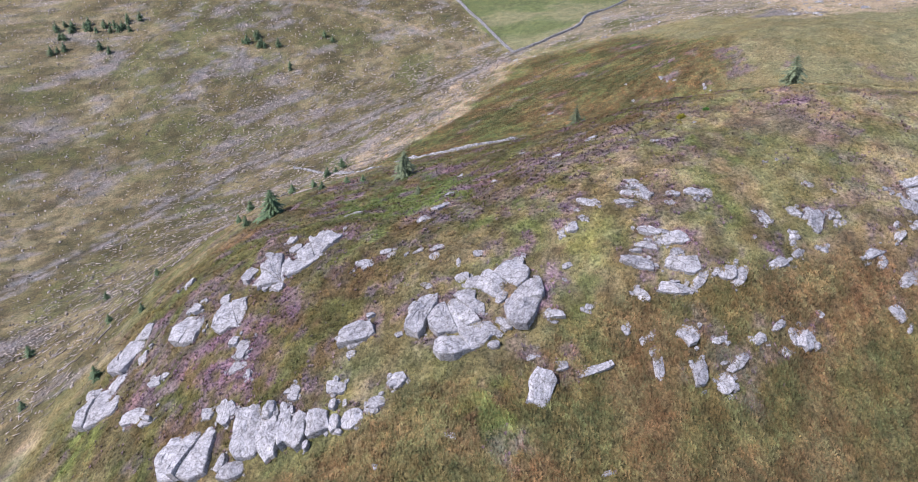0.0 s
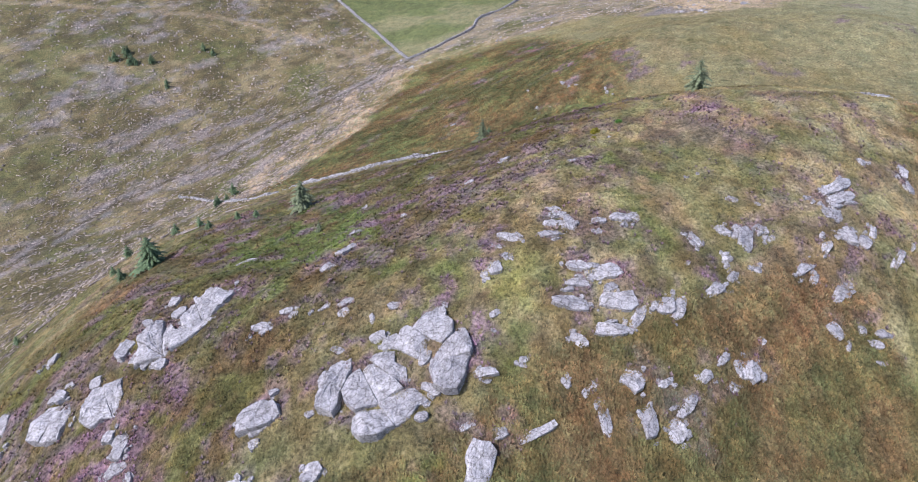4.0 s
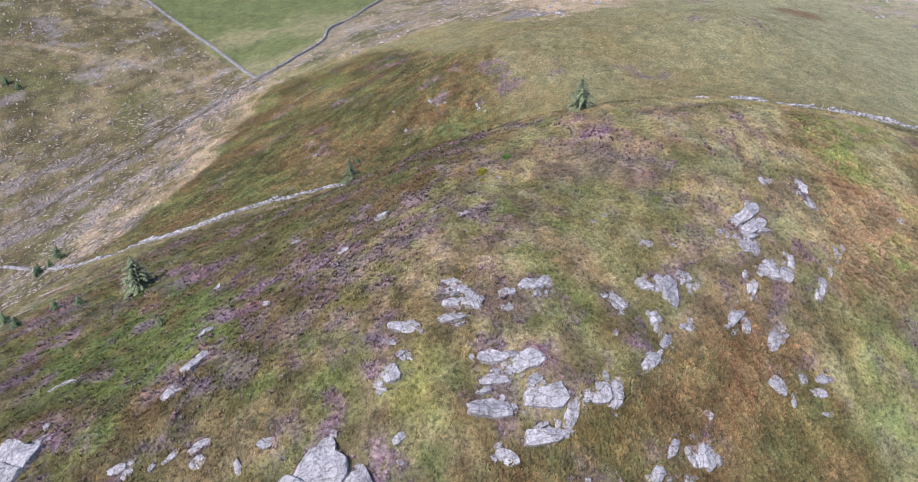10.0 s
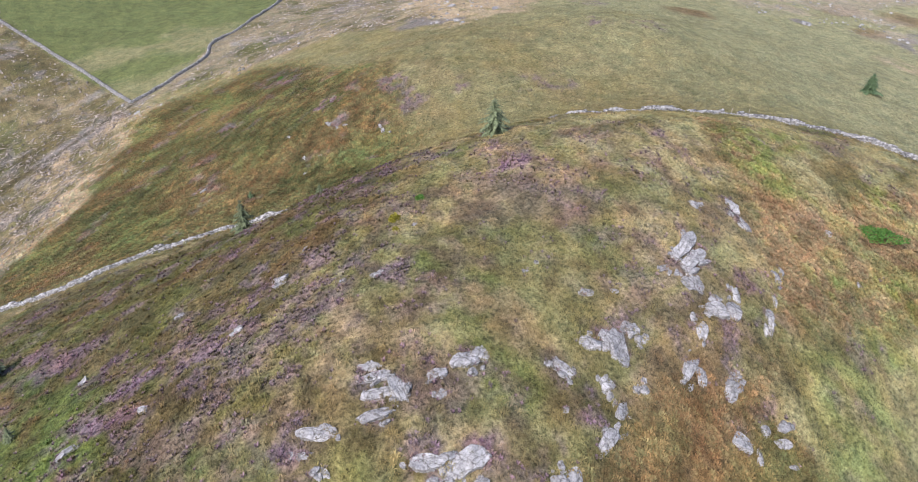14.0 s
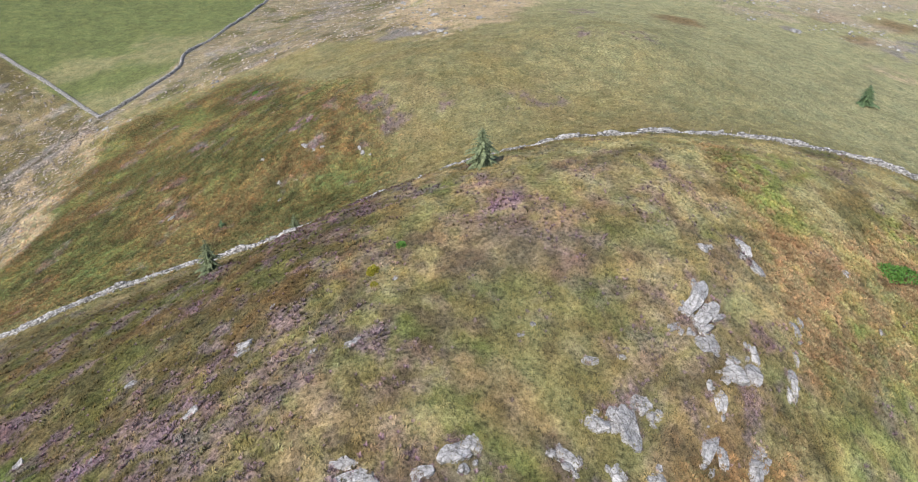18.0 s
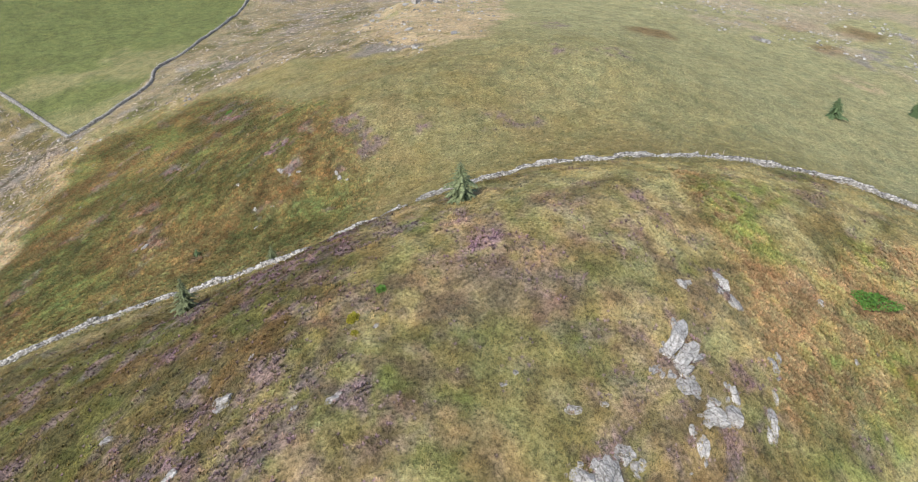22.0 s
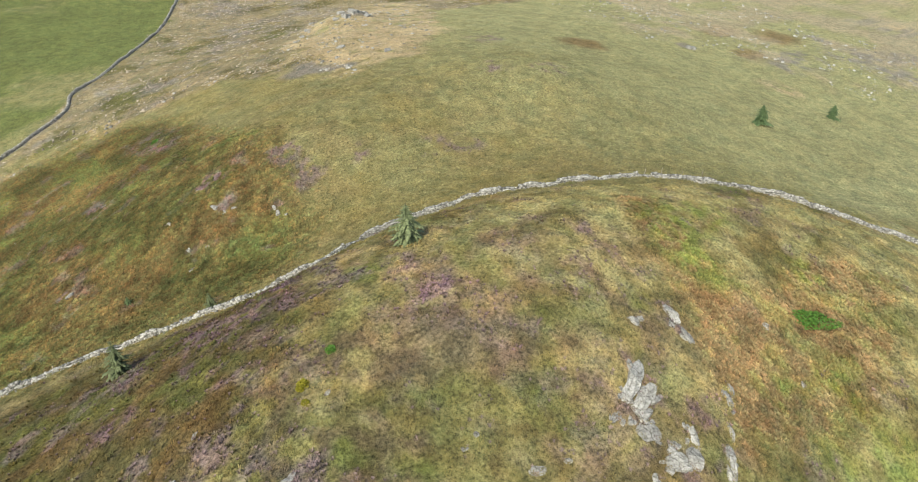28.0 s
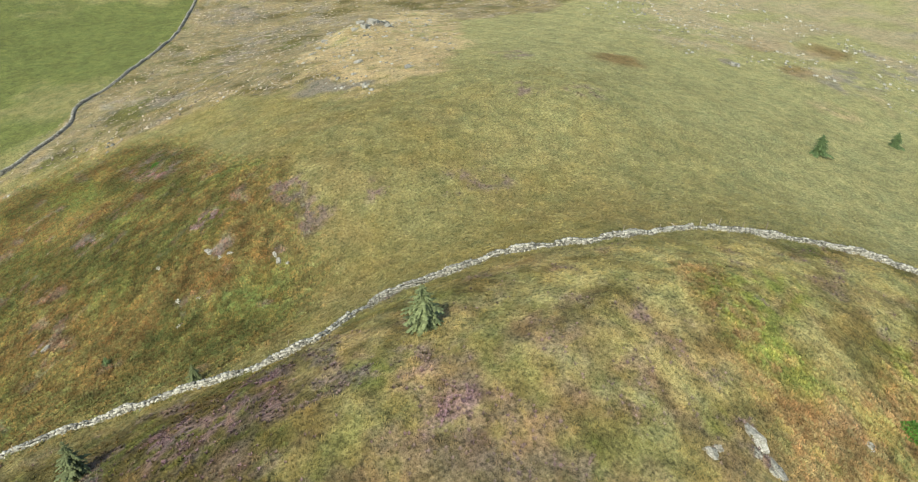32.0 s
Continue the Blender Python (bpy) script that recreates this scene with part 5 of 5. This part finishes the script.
def dry_stone_wall(route, tall, seed, label, lifted=None, gaps=()):
    top = tagged(new("dry_stone_wall"), label, "stone wall")
    stones = wall_stones(route, tall, seed, gaps)
    r = np.random.RandomState(seed + 50)
    kinds_of = [stone_block(r) for _ in range(6)]
    near = np.zeros(len(stones), bool)
    if lifted is not None:
        d = np.hypot(stones[:, 0] - lifted[0], stones[:, 1] - lifted[1])
        near[np.argsort(d)[:300]] = True
    vs, fs, n = [], [], 0
    rest = stones[~near]
    pick = r.randint(0, 6, len(rest))
    for k, (tv, tf) in enumerate(kinds_of):
        q = rest[pick == k]
        c, s = np.cos(q[:, 3])[:, None], np.sin(q[:, 3])[:, None]
        lx, ly, lz = (tv[None, :, i] * q[:, 4 + i, None] for i in range(3))
        lz = lz + 0.25 * lx * r.uniform(-1, 1, (len(q), 1))
        vs.append(np.stack([q[:, 0, None] + lx * c - ly * s, q[:, 1, None] + lx * s + ly * c, q[:, 2, None] + lz], -1).reshape(-1, 3))
        fs.append((tf[None] + (n + np.arange(len(q)) * 8)[:, None, None]).reshape(-1, 3))
        n += len(q) * 8
    body = link("stones", mesh_of("stones", np.concatenate(vs), np.concatenate(fs), 3), WALLSTONE, top)
    body["kind"] = "stuff"
    s, px, py, a = line_points(route, 1.0)
    v, f = [], []
    for i, (x, y, h) in enumerate(zip(px, py, a)):
        z0, t = z_at(x, y), tall * 0.16
        for off, z in ((-0.33, -0.5), (-0.2, t), (0.2, t), (0.33, -0.5)):
            v.append((x - math.sin(h) * off, y + math.cos(h) * off, z0 + z))
        if i:
            b = 4 * i
            f += [(b - 4 + k, b - 3 + k, b + 1 + k, b + k) for k in range(3)]
    link("core", mesh_of("core", v, f, 4), WALLCORE, top, "dark rubble filling")
    return top, stones[near], kinds_of


RIDGE_WALL = [(-58, 205), (-50, 198), (-36, 181), (-24, 168), (-13, 158.5), (-5, 151.5), (4, 148.3), (12, 147.5), (18, 145.8), (26.5, 142.5), (36.5, 135.2), (41, 130), (45.5, 123.5), (50.5, 121.2), (57.2, 123), (62.2, 123.8), (68.5, 121.9),
              (77.3, 119.6), (84.6, 114.5), (93.5, 109.8), (102.5, 108.3), (109.8, 105.5), (114.6, 101.2), (119.5, 96.2), (125.5, 90.8), (131, 85), (136, 78), (144, 68)]
WEST_FIELD_WALL = [(-30, 420), (-11, 371), (0, 344), (13, 310), (23, 271)]
LOW_FIELD_WALL = [(23, 271), (37, 277), (52, 289), (58, 303), (64, 309), (73, 317), (85, 331), (100, 349), (116, 371), (150, 430)]
ridge_wall, near_stones, near_kinds = dry_stone_wall(RIDGE_WALL, 0.92, 5, "tumbledown grey dry stone wall running over the ridge", (64, 123), ((0, 30, 0.25), (30, 34, 0.8), (34, 62, 0.4), (62, 112, 1.0), (132, 134, 0.5), (148, 152, 0.5), (176, 179, 0.6), (203, 206, 0.4)))
dry_stone_wall(WEST_FIELD_WALL, 1.0, 6, "dry stone wall between the felled slope and the green field")
dry_stone_wall(LOW_FIELD_WALL, 0.85, 8, "grey dry stone wall along the lower edge of the field")


# ---------------------------------------------------------------- trees and shrubs
def spruce(name, tall, seed, label, material, spread=0.21, whorls=22):
    """A young spruce: a tapered trunk and whorls of branches set with flat sprays of needles."""
    r = random.Random(seed)
    top = tagged(new(name), label, "tree", "young spruces on the hill")
    bm = bmesh.new()
    bmesh.ops.create_cone(bm, segments=8, cap_ends=True, radius1=0.018 * tall, radius2=0.004 * tall, depth=tall + 0.5, matrix=Matrix.Translation((0, 0, tall / 2 - 0.25)))
    part("trunk", bm, BARK, top)
    v, f = [], []
    for k in range(whorls):
        z = tall * (0.05 + 0.93 * k / whorls)
        reach = tall * spread * (1 - z / tall) ** 0.6 * r.uniform(0.65, 1.25) + 0.05 * tall * (1 - z / tall) + 0.05
        n = 9 if k < 0.64 * whorls else 7
        start = r.uniform(0, 6)
        for b in range(n):
            a = start + 2 * math.pi * b / n + r.uniform(-0.3, 0.3)
            length = reach * r.uniform(0.5, 1.25)
            d, s = Vector((math.cos(a), math.sin(a), 0)), Vector((-math.sin(a), math.cos(a), 0))
            zz = z + r.uniform(-0.02, 0.02) * tall
            for q in range(5):
                t0, t1 = q / 5, (q + 1.5) / 5
                rise = lambda t: zz + length * (0.25 * t - 0.42 * t * t)
                side = 1 if q % 2 else -1
                spray = length * 0.26 * (1.2 - t0)
                p0, p1 = d * length * t0 + Vector((0, 0, rise(t0))), d * length * min(1.05, t1) + Vector((0, 0, rise(t1)))
                w0 = p0.lerp(p1, 0.5)
                i = len(v)
                v += [p0, w0 + s * spray - Vector((0, 0, spray * 0.45)), p1, w0 - s * spray - Vector((0, 0, spray * 0.45)), w0 + Vector((0, 0, spray * 0.25))]
                f += [(i, i + 1, i + 4), (i + 1, i + 2, i + 4), (i + 2, i + 3, i + 4), (i + 3, i, i + 4)]
    link("crown", mesh_of("crown", [tuple(p) for p in v], f, 3), material, top)
    return top


def stand(ob, x, y, turn=0.0, size=1.0):
    ob.matrix_basis = pose(x, y, z_at(x, y) - 0.08, 0, 0, turn) @ Matrix.Diagonal((size, size, size, 1))
    return ob


def stand_copy(ob, x, y, turn=0.0, size=1.0, label=""):
    c = copy_thing(ob, pose(x, y, z_at(x, y) - 0.08, 0, 0, turn))
    c.scale = (size, size, size)
    if label:
        c["label"] = label
    return c


spruce_a = stand(spruce("spruce_tree", 5.8, 1, "grey-green young spruce beside the stone wall, wide at the foot", NEEDLE_BLUE, 0.33), 56.6, 106.4)
spruce_b = stand(spruce("spruce_tree", 5.6, 2, "slender grey-green spruce below the stone wall", NEEDLE_BLUE, 0.26), 24.0, 124.6)
spruce_c = stand(spruce("spruce_tree", 5.5, 3, "dark green young spruce alone on the open moor", NEEDLE, 0.42), 186.5, 119.5)
spruce_d = stand(spruce("spruce_tree", 5.0, 9, "dark conifer regrowing on the felled hillside", NEEDLE, 0.34, 12), -190, 308)
stand_copy(spruce_c, 225.0, 114.2, 80, 0.85)
stand_copy(spruce_b, 39.5, 134.5, 50, 0.62, "small grey-green spruce beside the stone wall")
stand_copy(spruce_a, -10.8, 115.7, 120, 1.05, "bushy grey-green spruce on the heather slope")
stand_copy(spruce_c, -36.0, 108.0, 30, 1.1, "dark spruce at the edge of the felled slope")
stand_copy(spruce_b, -7.0, 98.0, 30, 0.35, "spruce seedling in the heather")
for x, y, k in ((-42, 109, 0.5), (-29, 121, 0.42), (-24, 123, 0.4), (-20, 120, 0.35), (-32, 126, 0.45), (-49, 132, 0.6), (-46, 116, 0.4), (-68, 98, 0.4), (-58, 76, 0.55), (-76, 80, 0.4),
                (-90, 102, 0.6), (-64, 112, 0.4), (-38, 130, 0.5), (32, 155, 0.35), (-56, 90, 0.35), (-82, 120, 0.5)):
    stand_copy(spruce_d, x, y, 37 * x, k * 1.1, "small green self-sown spruce among felled debris")
r = random.Random(12)
for cx, cy, n, wide in ((-182, 309, 14, 12), (-165, 308, 8, 8), (-159, 317, 4, 6), (-161, 294, 2, 4), (-182, 294, 4, 7), (-92, 304, 9, 9), (-75, 284, 2, 3), (-62, 305, 2, 5), (-40, 184, 4, 7)):
    for _ in range(n):
        x, y = r.gauss(cx, wide * 0.6), r.gauss(cy, wide * 0.45)
        stand_copy(spruce_d, x, y, r.uniform(0, 360), r.uniform(0.5, 1.0), "dark conifer regrowing on the felled hillside")


def shrub(name, l, w, h, seed, material, label, category):
    """A low spreading shrub: short stems and a mound of small leaves."""
    r = random.Random(seed)
    top = tagged(new(name), label, category)
    bm = bmesh.new()
    for _ in range(7):
        a = r.uniform(0, 6.28)
        m = look((0.1 * l * math.cos(a), 0.1 * w * math.sin(a), 0.1), (0.4 * l * math.cos(a), 0.4 * w * math.sin(a), h * 0.7))
        bmesh.ops.create_cone(bm, segments=5, radius1=0.03, radius2=0.015, depth=l * 0.3, matrix=m)
    part("stems", bm, BARK, top)
    v, f = [], []
    for _ in range(2400):
        a, q = r.uniform(0, 6.28), math.sqrt(r.random())
        lump = 0.75 + 0.35 * noise.noise(Vector((math.cos(a) * 2 + seed, math.sin(a) * 2, q * 3)))
        p = Vector((0.5 * l * q * math.cos(a) * lump, 0.5 * w * q * math.sin(a) * lump, h * math.sqrt(max(0.0, 1 - q * q)) * r.uniform(0.35, 1.0) * lump))
        t, e = Vector((r.uniform(-1, 1), r.uniform(-1, 1), r.uniform(0, 1))).normalized() * 0.16, Vector((r.uniform(-1, 1), r.uniform(-1, 1), r.uniform(-0.4, 0.4))).normalized() * 0.09
        i = len(v)
        v += [p - t, p + e, p + t, p - e]
        f += [(i, i + 1, i + 2), (i, i + 2, i + 3)]
    link("foliage", mesh_of("foliage", [tuple(p) for p in v], f, 3), material, top)
    return top


juniper = stand(shrub("juniper_bush", 10.0, 5.0, 1.6, 4, LEAF, "low spreading bright green bush in rusty bracken", "shrub"), 91.4, 69.8, 125)
stand_copy(juniper, 59.5, 218.5, 60, 0.55, "dark low bush among heather on the far slope")
gorse = stand(shrub("gorse_bush", 1.8, 1.4, 0.7, 5, GORSE, "small yellow-green gorse bush in heather", "shrub"), 34, 93, 20)
stand_copy(gorse, 33.2, 91, 90, 0.7)
stand(shrub("bilberry_bush", 1.6, 1.2, 0.6, 6, LEAF, "small dark green bush on the grassy ridge", "shrub"), 38.5, 95.2, 60)


# ---------------------------------------------------------------- felled timber and posts
def sticks(count, seed, boxes, lengths, radius, masks):
    """Bleached poles and branches lying about; each a four-sided tapered rod."""
    r = np.random.RandomState(seed)
    xs, ys = [], []
    for x0, x1, y0, y1, share in boxes:
        n = int(count * share)
        xs.append(x0 + (x1 - x0) * r.rand(n))
        ys.append(y0 + (y1 - y0) * r.rand(n))
    x, y = np.concatenate(xs), np.concatenate(ys)
    m, _ = growth(x, y)
    keep = r.rand(len(x)) < sum(m[k] * w for k, w in masks) * (0.3 + 0.7 * m["slash"])
    x, y = x[keep], y[keep]
    n = len(x)
    z, l, rad = height(x, y), lengths[0] + (lengths[1] - lengths[0]) * r.rand(n) ** 2, radius * (0.6 + 0.8 * r.rand(n))
    a, rise = r.normal(0.5, 0.9, n), r.normal(0, 0.12, n)
    d = np.stack([np.cos(a), np.sin(a), rise], -1)
    ex, ey = land(x + 1, y) - land(x - 1, y), land(x, y + 1) - land(x, y - 1)
    d[:, 2] += 0.5 * (ex * d[:, 0] + ey * d[:, 1])
    s, u = np.stack([-np.sin(a), np.cos(a), 0 * a], -1), np.array((0, 0, 1.0))
    base = np.stack([x, y, z + 0.12 + 0.25 * r.rand(n)], -1)
    vs = []
    for t, k in ((-0.5, 1.0), (0.5, 0.55)):
        for p, q in ((1, 0), (0, 1), (-1, 0), (0, -1)):
            vs.append(base + d * (t * l)[:, None] + (s * p + u * q) * (rad * k)[:, None])
    v = np.stack(vs, 1).reshape(-1, 3)
    f = np.array([(0, 1, 5, 4), (1, 2, 6, 5), (2, 3, 7, 6), (3, 0, 4, 7), (0, 3, 2, 1), (4, 5, 6, 7)])
    return v, (f[None] + (np.arange(n) * 8)[:, None, None]).reshape(-1, 4)


v, f = sticks(72000, 31, ((-110, 30, 70, 280, 0.5), (-260, 20, 200, 420, 0.25), (30, 300, 195, 400, 0.25)), (0.4, 2.0), 0.10, (("fell", 1.0), ("straw", 0.5), ("pale", 0.3)))
tagged(link("brash", mesh_of("brash", v, f, 4), DEADWOOD), "bleached branches and poles strewn over the felled hillside", "brash", kind="stuff")


r = np.random.RandomState(77)
x, y = -260 + 480 * r.rand(34000), 70 + 330 * r.rand(34000)
m, _ = growth(x, y)
keep = r.rand(len(x)) < np.maximum(m["fell"], 0.4 * m["straw"]) * (0.26 + 0.4 * m["slash"]) * np.where(x > 20, 0.45, 1.0)
x, y = x[keep], y[keep]
ring = [(math.cos(k * math.pi / 3), math.sin(k * math.pi / 3)) for k in range(6)]
tv = np.array([(a * 0.34, b * 0.34, -0.25) for a, b in ring] + [(a * 0.26, b * 0.26, 0.4) for a, b in ring])
tf = np.array([(k, (k + 1) % 6, 6 + (k + 1) % 6) for k in range(6)] + [(k, 6 + (k + 1) % 6, 6 + k) for k in range(6)] + [(6, 7, 8), (6, 8, 9), (6, 9, 10), (6, 10, 11)])
scatter("tree_stumps", [(tv, tf)], x, y, 0.5 + 0.8 * r.rand(len(x)) ** 2, np.full((len(x), 3), 0.4), STUMPWOOD, "bleached stumps of felled conifers across the far hillside", "tree stumps")


r = np.random.RandomState(78)
x, y = 20 + 330 * r.rand(26000), 90 + 330 * r.rand(26000)
m, _ = growth(x, y)
keep = r.rand(len(x)) < np.clip(m["straw"] * 0.7 + m["pale"] * 0.7, 0, 1) * smooth(0.42, 0.60, fbm(x, y, 9.0, 99, 3)) * 0.8
x, y = x[keep], y[keep]
scatter("scree", [stone_block(r) for _ in range(4)], x, y, 0.25 + 0.7 * r.rand(len(x)) ** 4, np.full((len(x), 3), 0.3), WALLSTONE, "loose pale stones scattered over the bare knoll", "scree")


def cut_log(l, rad, seed, label):
    """A felled pole with stubs of branches."""
    r = random.Random(seed)
    top = tagged(new("cut_log"), label, "log", "cut logs on the felled slope")
    bm = bmesh.new()
    bmesh.ops.create_cone(bm, segments=8, cap_ends=True, radius1=rad, radius2=rad * 0.7, depth=l, matrix=pose(0, 0, rad, 0, 90, 0))
    part("pole", bm, DEADWOOD, top)
    for _ in range(3):
        bm = bmesh.new()
        bmesh.ops.create_cone(bm, segments=5, cap_ends=True, radius1=rad * 0.3, radius2=rad * 0.15, depth=rad * 5, matrix=pose(r.uniform(-0.4, 0.4) * l, 0, rad * 2.5, r.uniform(-60, 60), r.uniform(-30, 30), 0))
        part("branch_stub", bm, DEADWOOD, top)
    return top


log_a = cut_log(5.0, 0.16, 1, "long bleached log lying among brash")
log_b = cut_log(3.2, 0.20, 2, "short pale cut log lying among brash")
for k, (x, y, turn) in enumerate(((-33, 125, 30), (-36, 128, 42), (-30, 131, 15), (-41, 134, 60), (-27, 138, 20), (-52, 122, 35), (-58, 112, 50), (-63, 100, 15), (-66, 92, 70), (-72, 88, 40), (-78, 96, 25), (-70, 104, 55))):
    base = log_a if k % 2 == 0 else log_b
    where = lie(x, y, turn)
    if k < 2:
        base.matrix_basis = where
    else:
        copy_thing(base, where)


def fence_post(l, lean, turn):
    top = tagged(new("fence_post"), "weathered leaning wooden fence post behind the stone wall", "fence post", "fence posts along the wall")
    bm = bmesh.new()
    bmesh.ops.create_cone(bm, segments=8, cap_ends=True, radius1=0.06, radius2=0.05, depth=l, matrix=Matrix.Translation((0, 0, l / 2 - 0.3)))
    part("stake", bm, DEADWOOD, top)
    bm = bmesh.new()
    bmesh.ops.create_cone(bm, segments=8, cap_ends=True, radius1=0.05, radius2=0.01, depth=0.08, matrix=Matrix.Translation((0, 0, l - 0.26)))
    part("pointed_top", bm, DEADWOOD, top)
    return top


post = None
for x, y, lean, turn in ((97, 111.5, 8, 20), (103, 109, 5, 200), (106.5, 108, 62, 40), (107, 108.3, 70, 200), (110.5, 106.8, 10, 90), (113.5, 105.2, 4, 10), (117, 103, 14, 300), (120, 100.6, 7, 120), (72, 122.6, 12, 60), (50, 127.5, 20, 10), (31, 139.5, 15, 100), (18, 145.6, 10, 50), (60, 126.5, 75, 15)):
    where = pose(x, y, z_at(x, y), 0, 0, turn) @ pose(0, 0, 0, lean, 0, 0)
    if post is None:
        post = fence_post(1.6, 0, 0)
        post.matrix_basis = where
    else:
        copy_thing(post, where)

# ---------------------------------------------------------------- single stones of the wall
stone_meshes = []
for tv, tf in near_kinds:
    me = mesh_of("stone", tv, tf, 3)
    me.materials.append(WALLSTONE)
    stone_meshes.append(me)
for k, (x, y, z, h, l, w, t) in enumerate(near_stones):
    ob = new("stone", stone_meshes[k % 6])
    ob.parent = ridge_wall
    ob.matrix_basis = Matrix.Translation((x, y, z)) @ pose(0, 0, 0, 0, 0, math.degrees(h)) @ Matrix.Diagonal((l, w, t, 1))
